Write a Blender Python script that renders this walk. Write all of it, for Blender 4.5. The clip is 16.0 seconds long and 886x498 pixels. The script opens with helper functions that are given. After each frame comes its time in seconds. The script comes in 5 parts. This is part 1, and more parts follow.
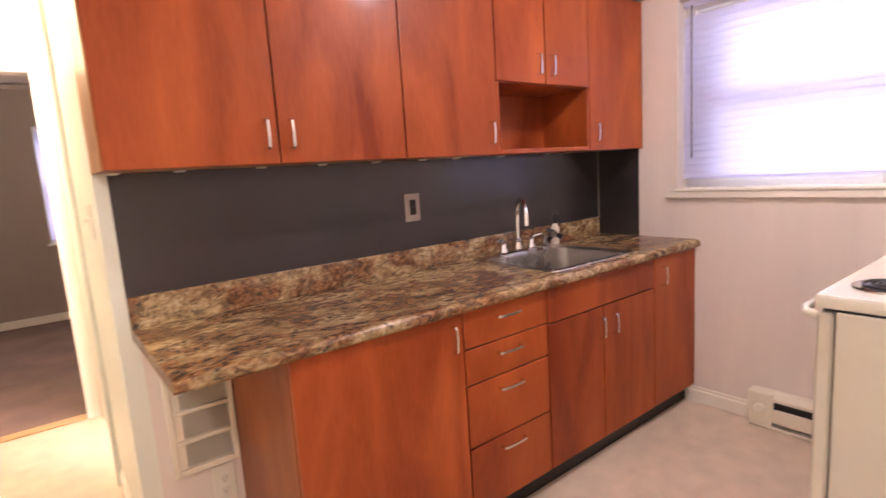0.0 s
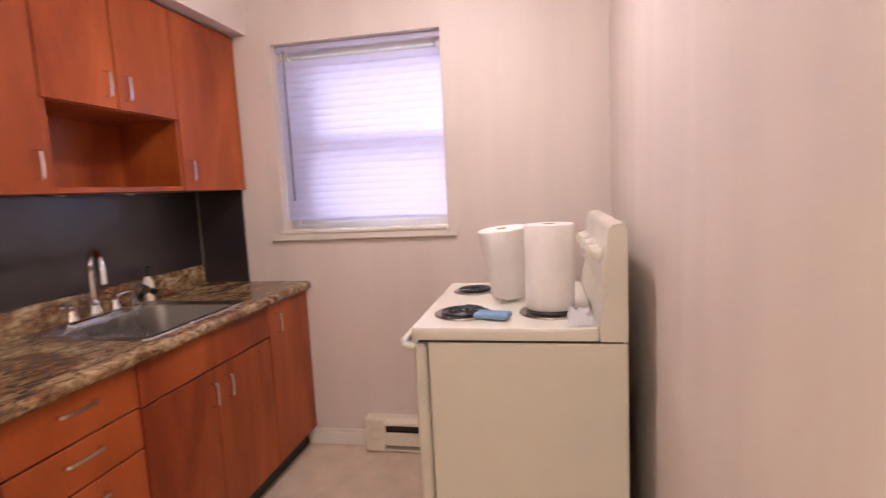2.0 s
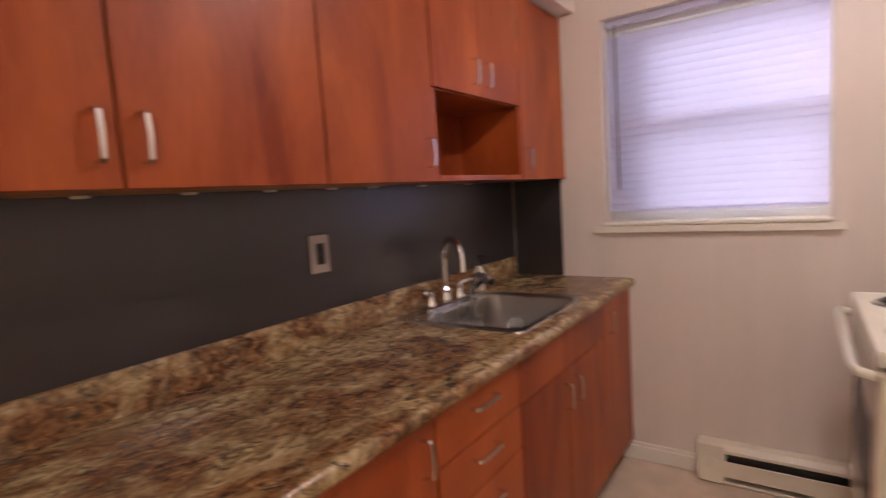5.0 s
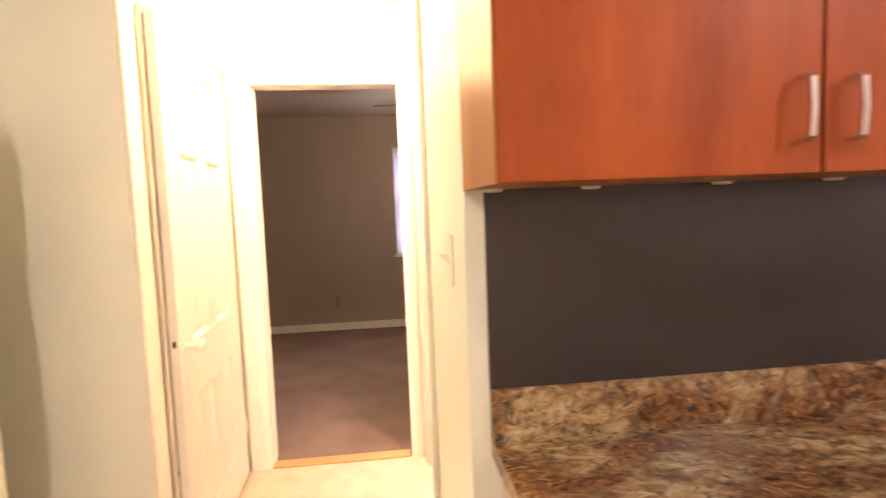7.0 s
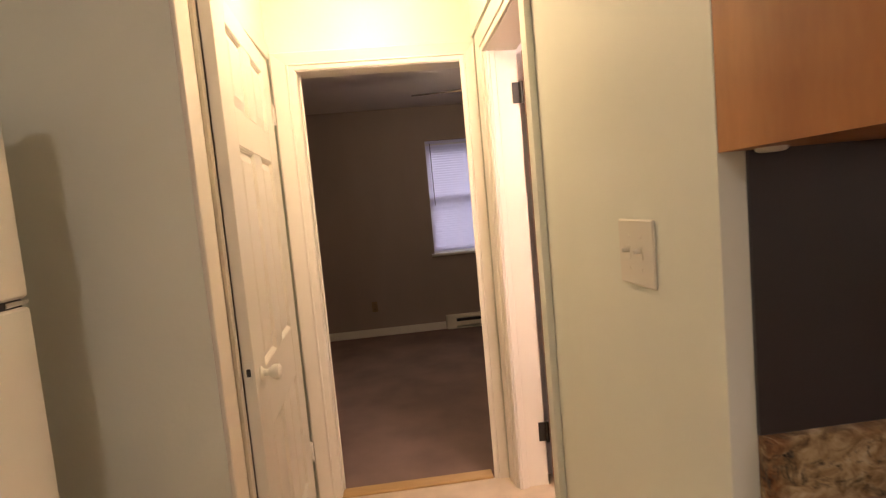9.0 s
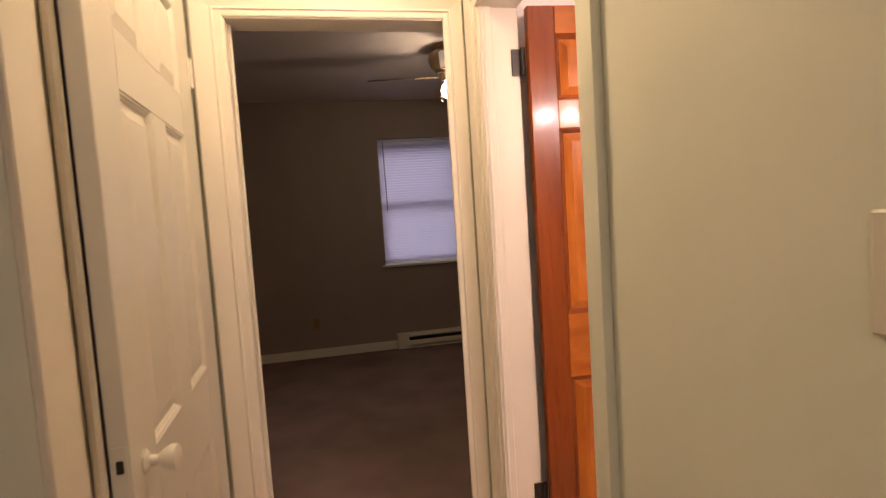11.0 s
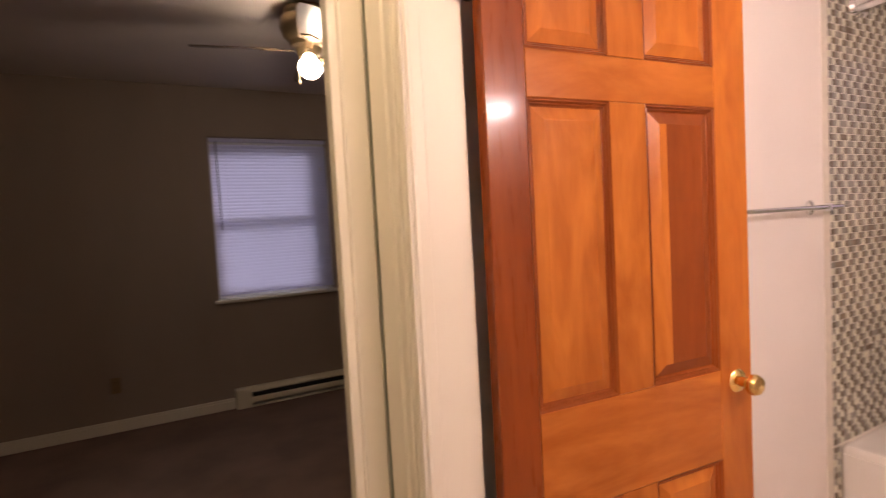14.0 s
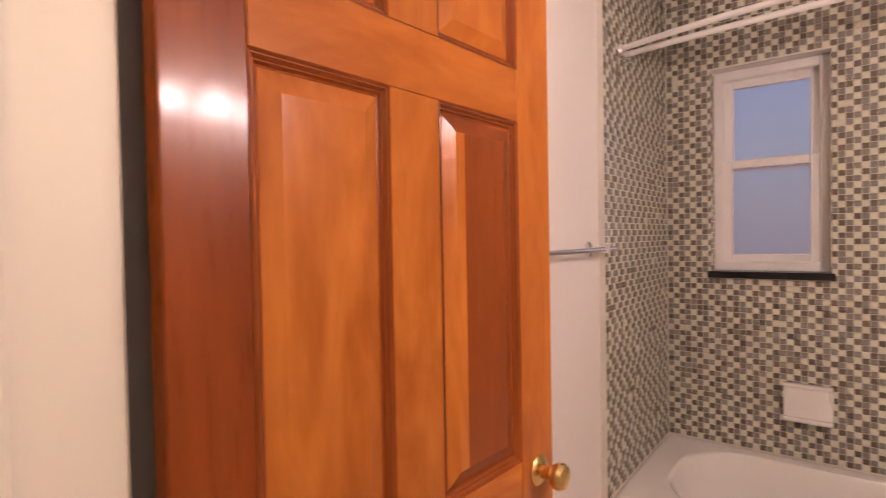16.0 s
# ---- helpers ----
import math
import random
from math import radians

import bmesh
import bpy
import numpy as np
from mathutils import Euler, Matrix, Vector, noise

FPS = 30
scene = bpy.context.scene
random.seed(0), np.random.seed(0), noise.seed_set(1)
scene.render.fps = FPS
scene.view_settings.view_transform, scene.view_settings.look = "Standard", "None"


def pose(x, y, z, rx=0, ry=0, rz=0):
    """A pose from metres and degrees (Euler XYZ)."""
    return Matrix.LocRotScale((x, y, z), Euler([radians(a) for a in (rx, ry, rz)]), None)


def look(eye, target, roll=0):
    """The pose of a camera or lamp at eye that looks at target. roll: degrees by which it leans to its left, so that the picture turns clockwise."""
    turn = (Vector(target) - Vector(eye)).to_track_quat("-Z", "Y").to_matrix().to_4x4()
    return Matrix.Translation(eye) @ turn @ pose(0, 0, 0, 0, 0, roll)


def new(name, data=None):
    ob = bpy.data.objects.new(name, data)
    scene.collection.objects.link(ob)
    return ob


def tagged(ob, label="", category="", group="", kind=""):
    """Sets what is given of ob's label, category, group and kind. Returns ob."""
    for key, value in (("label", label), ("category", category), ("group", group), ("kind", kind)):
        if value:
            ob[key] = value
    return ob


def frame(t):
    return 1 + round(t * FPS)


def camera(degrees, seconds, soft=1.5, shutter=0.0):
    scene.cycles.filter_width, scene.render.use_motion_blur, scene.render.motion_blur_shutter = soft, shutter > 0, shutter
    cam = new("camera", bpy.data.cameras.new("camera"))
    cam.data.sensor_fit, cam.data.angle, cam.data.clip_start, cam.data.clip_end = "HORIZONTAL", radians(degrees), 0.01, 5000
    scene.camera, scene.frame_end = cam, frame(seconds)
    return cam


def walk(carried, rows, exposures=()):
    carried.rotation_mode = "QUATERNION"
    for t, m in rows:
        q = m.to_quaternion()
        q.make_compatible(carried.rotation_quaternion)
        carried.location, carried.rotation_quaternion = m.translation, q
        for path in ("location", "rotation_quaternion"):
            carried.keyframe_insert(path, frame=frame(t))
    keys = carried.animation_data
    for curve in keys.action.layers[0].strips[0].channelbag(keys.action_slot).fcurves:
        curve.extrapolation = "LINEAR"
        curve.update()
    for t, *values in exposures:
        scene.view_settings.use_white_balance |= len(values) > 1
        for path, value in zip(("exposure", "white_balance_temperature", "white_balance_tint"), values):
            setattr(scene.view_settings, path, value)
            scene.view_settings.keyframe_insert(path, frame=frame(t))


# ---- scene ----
cam = camera(80.7, 16.0, soft=1.2, shutter=0.5)
PATH = [
    (0, (-0.072, -0.099, 1.344), (1.143, 1.462, 1.051), -3.7),
    (0.5, (-0.078, -0.077, 1.342), (1.349, 1.305, 1.108), -2.6),
    (1, (-0.051, -0.087, 1.349), (1.589, 1.026, 1.083), -0.3),
    (1.5, (0.037, -0.073, 1.34), (1.87, 0.692, 1.11), -2.0),
    (2, (0.113, -0.02, 1.359), (2.063, 0.363, 1.128), -2.8),
    (2.5, (0.153, 0.004, 1.334), (2.131, 0.176, 1.097), -3.1),
    (3, (0.136, 0.078, 1.342), (2.118, 0.083, 1.07), -3.0),
    (5.5, (0.111, 0.648, 1.363), (1.463, 2.113, 1.204), -3.7),
    (6, (0.075, 0.727, 1.378), (1.086, 2.449, 1.264), -3.5),
    (6.5, (0.002, 0.79, 1.379), (0.573, 2.703, 1.267), -3.0),
    (7, (-0.064, 0.829, 1.373), (0.15, 2.811, 1.214), -2.2),
    (7.5, (-0.111, 0.86, 1.369), (-0.103, 2.852, 1.196), -2.4),
    (8, (-0.189, 0.931, 1.355), (-0.27, 2.921, 1.175), -2.6),
    (8.5, (-0.279, 1.065, 1.365), (-0.192, 3.054, 1.185), -5.3),
    (8.7, (-0.316, 1.104, 1.367), (-0.183, 3.092, 1.195), -5.4),
    (11, (-0.422, 1.734, 1.335), (-0.019, 3.688, 1.194), -3.7),
    (11.5, (-0.481, 1.892, 1.35), (0.131, 3.792, 1.225), -4.3),
    (12, (-0.466, 2.027, 1.364), (0.196, 3.909, 1.235), -2.1),
    (12.5, (-0.451, 2.134, 1.362), (0.212, 4.018, 1.26), -3.8),
    (13, (-0.374, 2.319, 1.353), (0.244, 4.218, 1.251), -2.8),
    (13.3, (-0.336, 2.388, 1.365), (0.37, 4.258, 1.302), -2.6),
    (13.5, (-0.312, 2.429, 1.36), (0.417, 4.29, 1.286), -2.9),
    (14, (-0.295, 2.598, 1.356), (0.648, 4.359, 1.251), -3.1),
    (14.5, (-0.263, 2.712, 1.358), (0.943, 4.299, 1.206), -1.9),
    (15, (-0.184, 2.799, 1.356), (1.067, 4.352, 1.206), -2.1),
    (15.5, (-0.043, 2.882, 1.368), (1.379, 4.288, 1.319), -1.5),
    (16, (0.04, 2.923, 1.379), (1.621, 4.147, 1.339), -1.0),
]
EXPOSURES = [(0, 2.1, 6150, 13), (1, 2.12, 6200, 12), (2, 1.7, 6250, 12), (2.5, 1.48, 6300, 12), (3, 1.22, 6350, 11), (5.3, 1.42, 6500, 10), (6.0, 2.35, 6900, 10), (6.5, 2.5, 6900, 10),
             (7.0, 2.1, 6900, 10), (7.5, 1.4, 6900, 10), (8.0, 1.05, 6900, 10), (8.7, 0.7, 6900, 10), (10.8, 0.1, 7000, 12), (13, -0.12, 7000, 14), (14, 0.0, 6700, 12), (15, -0.12, 6600, 11), (15.5, -0.32, 6600, 11), (16, -0.27, 6600, 11)]
walk(cam, [(t, look(eye, target, roll)) for t, eye, target, roll in PATH], EXPOSURES)

# world and daylight
world = bpy.data.worlds.new("world")
scene.world = world
world.use_nodes = True
_n = world.node_tree.nodes
sky = _n.new("ShaderNodeTexSky")
sky.sky_type = 'NISHITA'
sky.sun_disc = False
sky.ozone_density, sky.air_density = 3.5, 1.2
sky.sun_elevation, sky.sun_rotation = radians(8), radians(200)
_n["Background"].inputs["Strength"].default_value = 0.25
world.node_tree.links.new(sky.outputs["Color"], _n["Background"].inputs["Color"])
_s = bpy.data.lights.new("sun", 'SUN')
_s.energy, _s.angle, _s.color = 2.8, radians(45), (1.0, 0.93, 0.85)
new("sun", _s).matrix_world = look((0, 0, 20), (-9, -13, 14))

WARM, HALLWARM, BATHWARM = (1.0, 0.83, 0.84), (1.0, 0.735, 0.475), (1.0, 0.77, 0.73)
KITCHEN_GLOW, HALL_GLOW, BATH_GLOW, FAN_GLOW = 45.0, 108.0, 195.0, 62.0


# ---- materials ----
def material(name, color, rough=0.5, metal=0.0, var=0.06, scale=6.0, stretch=(1, 1, 1), bump=0.05, bscale=120.0, spec=0.5, coat=0.0, rand=0.0):
    """Plain surface: base colour with two scales of variation, roughness variation and fine relief."""
    m = bpy.data.materials.new(name)
    m.use_nodes = True
    nt = m.node_tree
    N, L = nt.nodes, nt.links
    p = N["Principled BSDF"]
    tc = N.new("ShaderNodeTexCoord")
    mp = N.new("ShaderNodeMapping")
    mp.inputs["Scale"].default_value = stretch
    L.new(tc.outputs["Object"], mp.inputs["Vector"])
    a = N.new("ShaderNodeTexNoise")
    a.inputs["Scale"].default_value, a.inputs["Detail"].default_value = scale, 5
    L.new(mp.outputs["Vector"], a.inputs["Vector"])
    b = N.new("ShaderNodeTexNoise")
    b.inputs["Scale"].default_value, b.inputs["Detail"].default_value = bscale, 3
    L.new(mp.outputs["Vector"], b.inputs["Vector"])
    ramp = N.new("ShaderNodeValToRGB")
    ramp.color_ramp.elements[0].position, ramp.color_ramp.elements[1].position = 0.3, 0.7
    ramp.color_ramp.elements[0].color = (*[c * (1 - var) for c in color], 1)
    ramp.color_ramp.elements[1].color = (*[min(1, c * (1 + var)) for c in color], 1)
    L.new(a.outputs["Fac"], ramp.inputs["Fac"])
    out = ramp.outputs["Color"]
    if rand:
        oi = N.new("ShaderNodeObjectInfo")
        hs = N.new("ShaderNodeHueSaturation")
        mr = N.new("ShaderNodeMapRange")
        mr.inputs["To Min"].default_value, mr.inputs["To Max"].default_value = 1 - rand, 1 + rand
        L.new(oi.outputs["Random"], mr.inputs["Value"])
        L.new(mr.outputs["Result"], hs.inputs["Value"])
        L.new(out, hs.inputs["Color"])
        out = hs.outputs["Color"]
    L.new(out, p.inputs["Base Color"])
    p.inputs["Metallic"].default_value = metal
    p.inputs["Specular IOR Level"].default_value = spec
    p.inputs["Coat Weight"].default_value = coat
    p.inputs["Coat Roughness"].default_value = 0.12
    rr = N.new("ShaderNodeMapRange")
    rr.inputs["To Min"].default_value, rr.inputs["To Max"].default_value = max(0.02, rough * 0.85), min(1, rough * 1.15)
    L.new(a.outputs["Fac"], rr.inputs["Value"])
    L.new(rr.outputs["Result"], p.inputs["Roughness"])
    bp = N.new("ShaderNodeBump")
    bp.inputs["Strength"].default_value, bp.inputs["Distance"].default_value = bump, 0.004
    L.new(b.outputs["Fac"], bp.inputs["Height"])
    L.new(bp.outputs["Normal"], p.inputs["Normal"])
    return m


def wood(name, dark, light, rough=0.3, axis=2, fine=60.0, band=2.2, coat=0.2, shift=(0, 0, 0), rand=0.0, spec=0.35, grain=0.3, draw=0.16, warp=0.8):
    """Stained wood: cloudy figure and fine grain drawn out along one axis."""
    m = bpy.data.materials.new(name)
    m.use_nodes = True
    N, L = m.node_tree.nodes, m.node_tree.links
    p = N["Principled BSDF"]
    tc = N.new("ShaderNodeTexCoord")
    mp = N.new("ShaderNodeMapping")
    st = [1.0, 1.0, 1.0]
    st[axis] = draw
    mp.inputs["Scale"].default_value, mp.inputs["Location"].default_value = st, shift
    L.new(tc.outputs["Object"], mp.inputs["Vector"])
    a = N.new("ShaderNodeTexNoise")
    a.inputs["Scale"].default_value, a.inputs["Detail"].default_value, a.inputs["Distortion"].default_value = band * 3, 5, warp
    b = N.new("ShaderNodeTexNoise")
    b.inputs["Scale"].default_value, b.inputs["Detail"].default_value, b.inputs["Distortion"].default_value = fine, 4, 0.3
    for n in (a, b):
        L.new(mp.outputs["Vector"], n.inputs["Vector"])
    mix = N.new("ShaderNodeMix")
    mix.data_type = 'FLOAT'
    mix.inputs["Factor"].default_value = grain
    L.new(a.outputs["Fac"], mix.inputs["A"])
    L.new(b.outputs["Fac"], mix.inputs["B"])
    ramp = N.new("ShaderNodeValToRGB")
    e = ramp.color_ramp.elements
    e[0].position, e[1].position = 0.33, 0.68
    e[0].color, e[1].color = (*dark, 1), (*light, 1)
    L.new(mix.outputs["Result"], ramp.inputs["Fac"])
    out = ramp.outputs["Color"]
    if rand:
        oi = N.new("ShaderNodeObjectInfo")
        hs = N.new("ShaderNodeHueSaturation")
        mr = N.new("ShaderNodeMapRange")
        mr.inputs["To Min"].default_value, mr.inputs["To Max"].default_value = 1 - rand, 1 + rand
        L.new(oi.outputs["Random"], mr.inputs["Value"])
        L.new(mr.outputs["Result"], hs.inputs["Value"])
        L.new(out, hs.inputs["Color"])
        out = hs.outputs["Color"]
    L.new(out, p.inputs["Base Color"])
    rr = N.new("ShaderNodeMapRange")
    rr.inputs["To Min"].default_value, rr.inputs["To Max"].default_value = rough * 0.8, rough * 1.25
    L.new(b.outputs["Fac"], rr.inputs["Value"])
    L.new(rr.outputs["Result"], p.inputs["Roughness"])
    p.inputs["Coat Weight"].default_value, p.inputs["Coat Roughness"].default_value = coat, 0.12
    p.inputs["Specular IOR Level"].default_value = spec
    bp = N.new("ShaderNodeBump")
    bp.inputs["Strength"].default_value, bp.inputs["Distance"].default_value = 0.08, 0.002
    L.new(b.outputs["Fac"], bp.inputs["Height"])
    L.new(bp.outputs["Normal"], p.inputs["Normal"])
    return m


def granite(name):
    """Laminate with a granite print: beige, rust, grey and near-black patches, slightly drawn out."""
    m = bpy.data.materials.new(name)
    m.use_nodes = True
    N, L = m.node_tree.nodes, m.node_tree.links
    p = N["Principled BSDF"]
    tc = N.new("ShaderNodeTexCoord")
    mp = N.new("ShaderNodeMapping")
    mp.inputs["Scale"].default_value, mp.inputs["Rotation"].default_value = (0.75, 1.1, 1.0), (0, 0, radians(20))
    L.new(tc.outputs["Object"], mp.inputs["Vector"])

    def nz(scale, detail, dist, rough=0.6):
        n = N.new("ShaderNodeTexNoise")
        n.inputs["Scale"].default_value, n.inputs["Detail"].default_value = scale, detail
        n.inputs["Distortion"].default_value, n.inputs["Roughness"].default_value = dist, rough
        L.new(mp.outputs["Vector"], n.inputs["Vector"])
        return n.outputs["Fac"]

    def ramp(fac, stops):
        r = N.new("ShaderNodeValToRGB")
        e = r.color_ramp.elements
        while len(e) < len(stops):
            e.new(0.5)
        for k, (pos, c) in enumerate(stops):
            e[k].position, e[k].color = pos, (*c, 1)
        L.new(fac, r.inputs["Fac"])
        return r.outputs["Color"]

    def mixed(fac, a, b, mode='MIX'):
        x = N.new("ShaderNodeMix")
        x.data_type, x.blend_type = 'RGBA', mode
        L.new(fac, x.inputs["Factor"])
        L.new(a, x.inputs["A"])
        L.new(b, x.inputs["B"])
        return x.outputs["Result"]

    pale = ramp(nz(30, 8, 1.2), [(0.31, (0.095, 0.058, 0.029)), (0.45, (0.27, 0.178, 0.083)), (0.58, (0.44, 0.32, 0.165)), (0.72, (0.57, 0.465, 0.29))])
    rust = ramp(nz(40, 8, 1.4), [(0.31, (0.028, 0.016, 0.009)), (0.46, (0.135, 0.057, 0.023)), (0.60, (0.27, 0.135, 0.054)), (0.74, (0.45, 0.33, 0.17))])
    dark = ramp(nz(64, 6, 1.0), [(0.36, (0.014, 0.014, 0.012)), (0.54, (0.060, 0.052, 0.036)), (0.70, (0.20, 0.155, 0.095))])
    f1 = ramp(nz(6, 5, 1.0), [(0.44, (0, 0, 0)), (0.58, (1, 1, 1))])
    f2 = ramp(nz(22, 7, 1.6, 0.7), [(0.535, (0, 0, 0)), (0.655, (1, 1, 1))])
    L.new(mixed(f2, mixed(f1, pale, rust), dark), p.inputs["Base Color"])
    p.inputs["Roughness"].default_value = 0.24
    bp = N.new("ShaderNodeBump")
    bp.inputs["Strength"].default_value, bp.inputs["Distance"].default_value = 0.05, 0.001
    L.new(nz(220, 2, 0), bp.inputs["Height"])
    L.new(bp.outputs["Normal"], p.inputs["Normal"])
    return m


def glow(name, color, strength):
    m = bpy.data.materials.new(name)
    m.use_nodes = True
    p = m.node_tree.nodes["Principled BSDF"]
    p.inputs["Base Color"].default_value = (0.9, 0.88, 0.84, 1)
    p.inputs["Emission Color"].default_value, p.inputs["Emission Strength"].default_value = (*color, 1), strength
    return m


def glass(name, rough=0.0, color=(0.95, 0.97, 1.0)):
    m = bpy.data.materials.new(name)
    m.use_nodes = True
    p = m.node_tree.nodes["Principled BSDF"]
    p.inputs["Base Color"].default_value = (*color, 1)
    p.inputs["Transmission Weight"].default_value, p.inputs["Roughness"].default_value, p.inputs["IOR"].default_value = 1.0, rough, 1.45
    return m


def translucent(name, color, share=0.5):
    m = bpy.data.materials.new(name)
    m.use_nodes = True
    N, L = m.node_tree.nodes, m.node_tree.links
    p = N["Principled BSDF"]
    p.inputs["Base Color"].default_value, p.inputs["Roughness"].default_value = (*color, 1), 0.45
    t = N.new("ShaderNodeBsdfTranslucent")
    t.inputs["Color"].default_value = (*color, 1)
    x = N.new("ShaderNodeMixShader")
    x.inputs["Fac"].default_value = share
    L.new(p.outputs["BSDF"], x.inputs[1])
    L.new(t.outputs["BSDF"], x.inputs[2])
    L.new(x.outputs["Shader"], N["Material Output"].inputs["Surface"])
    return m


CREAM = material("cream_wall_paint", (0.72, 0.64, 0.57), 0.48, var=0.045, scale=2.2, stretch=(3.2, 3.2, 0.35), bump=0.06, bscale=60)
SAGE = material("sage_wall_paint", (0.75, 0.765, 0.665), 0.42, var=0.03, scale=2.0, bump=0.10, bscale=90)
TAUPE = material("taupe_wall_paint", (0.36, 0.285, 0.235), 0.65, var=0.05, scale=1.6, stretch=(2, 2, 0.5), bump=0.1, bscale=80)
BATHWHITE = material("bath_wall_paint", (0.80, 0.75, 0.71), 0.45, var=0.02, scale=3.0, bump=0.12, bscale=110)
CEIL = material("ceiling_paint", (0.74, 0.70, 0.66), 0.7, var=0.03, scale=3.0, bump=0.15, bscale=70)
BEDCEIL = material("bedroom_ceiling_paint", (0.70, 0.63, 0.58), 0.8, var=0.03, scale=3.0, bump=0.15, bscale=70)
TRIM = material("cream_trim_enamel", (0.80, 0.75, 0.655), 0.46, var=0.01, scale=5.0, bump=0.012, bscale=40)
WHITEDOOR = material("white_door_enamel", (0.80, 0.77, 0.69), 0.32, var=0.015, scale=4.0, bump=0.04, bscale=45)
VINYL = material("beige_vinyl_floor", (0.63, 0.51, 0.385), 0.4, var=0.10, scale=9.0, bump=0.04, bscale=50)
CARPET = material("mauve_carpet", (0.235, 0.160, 0.135), 0.95, var=0.16, scale=3.0, bump=0.6, bscale=320, spec=0.1)
OAK = wood("oak_threshold", (0.42, 0.25, 0.10), (0.62, 0.42, 0.19), 0.4, axis=0)
CHERRY = wood("cherry_cabinet_laminate", (0.20, 0.029, 0.006), (0.43, 0.100, 0.022), 0.42, axis=2, fine=70, band=1.5, coat=0.13, rand=0.05, grain=0.16, draw=0.24, spec=0.27)
# Wall cabinet sides: hall light on the cherry laminate is put into this paler tan.
CHERRY_LIT_SIDE = wood("cherry_cabinet_lit_side", (0.30, 0.11, 0.032), (0.44, 0.19, 0.062), 0.36, axis=2, fine=90, band=1.7, coat=0.1, grain=0.2, draw=0.25)
CHERRY_H = wood("cherry_cabinet_front", (0.20, 0.029, 0.006), (0.42, 0.097, 0.022), 0.42, axis=2, fine=70, band=1.5, coat=0.13, rand=0.05, grain=0.16, draw=0.24, shift=(0.7, 0.3, 0.9), spec=0.27)
# Plain orange-brown end panels; the glossy coat mirrors the wall vent.
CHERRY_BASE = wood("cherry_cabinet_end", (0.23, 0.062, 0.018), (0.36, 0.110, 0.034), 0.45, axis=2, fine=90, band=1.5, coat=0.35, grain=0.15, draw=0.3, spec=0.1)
PINE = wood("honey_pine", (0.32, 0.085, 0.014), (0.50, 0.165, 0.029), 0.3, axis=2, fine=60, band=3.0, coat=0.35, rand=0.06, spec=0.08, grain=0.16, draw=0.24, warp=1.4)
PINE_H = wood("honey_pine_rail", (0.32, 0.084, 0.014), (0.48, 0.155, 0.028), 0.3, axis=0, fine=60, band=2.0, coat=0.35, rand=0.05, spec=0.08, grain=0.16, draw=0.3, warp=2.0)
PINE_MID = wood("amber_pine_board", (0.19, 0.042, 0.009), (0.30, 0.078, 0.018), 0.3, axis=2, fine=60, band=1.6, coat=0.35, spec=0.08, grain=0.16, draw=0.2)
PINE_RED = wood("red_pine_stile", (0.15, 0.029, 0.006), (0.27, 0.062, 0.012), 0.28, axis=2, fine=60, band=1.2, coat=0.4, spec=0.08, grain=0.18, draw=0.14, warp=1.2)
GRANITE = granite("granite_print_laminate")
SPLASH = material("charcoal_backsplash_laminate", (0.022, 0.018, 0.019), 0.30, var=0.16, scale=3.0, bump=0.06, bscale=160, spec=0.9)
STEEL = material("brushed_steel", (0.52, 0.50, 0.47), 0.27, metal=1.0, var=0.03, scale=3, bump=0.004, bscale=300)
CHROME = material("chrome", (0.82, 0.82, 0.83), 0.08, metal=1.0, var=0.02, bump=0.0)
NICKEL = material("satin_nickel", (0.74, 0.71, 0.66), 0.24, metal=1.0, var=0.04, bump=0.02)
BRASS = material("polished_brass", (0.80, 0.58, 0.25), 0.16, metal=1.0, var=0.05, bump=0.02)
IRON = material("dark_hinge_metal", (0.03, 0.026, 0.022), 0.4, metal=0.6, var=0.2, scale=40, bump=0.1)
BLACK = material("black_enamel", (0.012, 0.012, 0.013), 0.35, var=0.1, bump=0.03)
TOEKICK = material("black_toe_kick", (0.014, 0.012, 0.011), 0.5, var=0.1)
ENAMEL = material("white_appliance_enamel", (0.74, 0.71, 0.60), 0.25, var=0.02, bump=0.02, bscale=90, coat=0.2)
FRIDGE = material("white_fridge_enamel", (0.72, 0.705, 0.625), 0.33, var=0.02, bump=0.12, bscale=260)
PLASTIC = material("ivory_plastic", (0.74, 0.70, 0.60), 0.35, var=0.02, bump=0.02)
VENTMETAL = material("cream_painted_metal", (0.77, 0.71, 0.57), 0.4, var=0.05, bump=0.05)
# Near-black colour standing in for the shade inside the vent.
VENTSHADE = material("vent_cavity_shade", (0.05, 0.043, 0.03), 0.7, var=0.1)
VINYLFRAME = material("white_window_vinyl", (0.82, 0.80, 0.77), 0.35, var=0.02, bump=0.02)
BLIND = translucent("blind_slat", (0.81, 0.80, 0.94), 0.52)
# Clear wand whose dark backlit look is put into the base colour.
WAND_BACKLIT = material("backlit_acrylic", (0.16, 0.145, 0.18), 0.2, var=0.05, bump=0.0)
PLATE = material("brushed_plate", (0.40, 0.35, 0.30), 0.42, metal=0.5, var=0.05, bump=0.02)
CLEAR = glass("window_glass")
FILM = translucent("plastic_film", (0.82, 0.81, 0.82), 0.5)
FROST = glass("frosted_glass", 0.5, (1.0, 0.74, 0.90))
TUBWHITE = material("tub_enamel", (0.82, 0.79, 0.75), 0.14, var=0.015, bump=0.015, coat=0.3)
PAPER = material("paper_towel", (0.84, 0.81, 0.77), 0.9, var=0.03, scale=30, bump=0.22, bscale=140, spec=0.1)
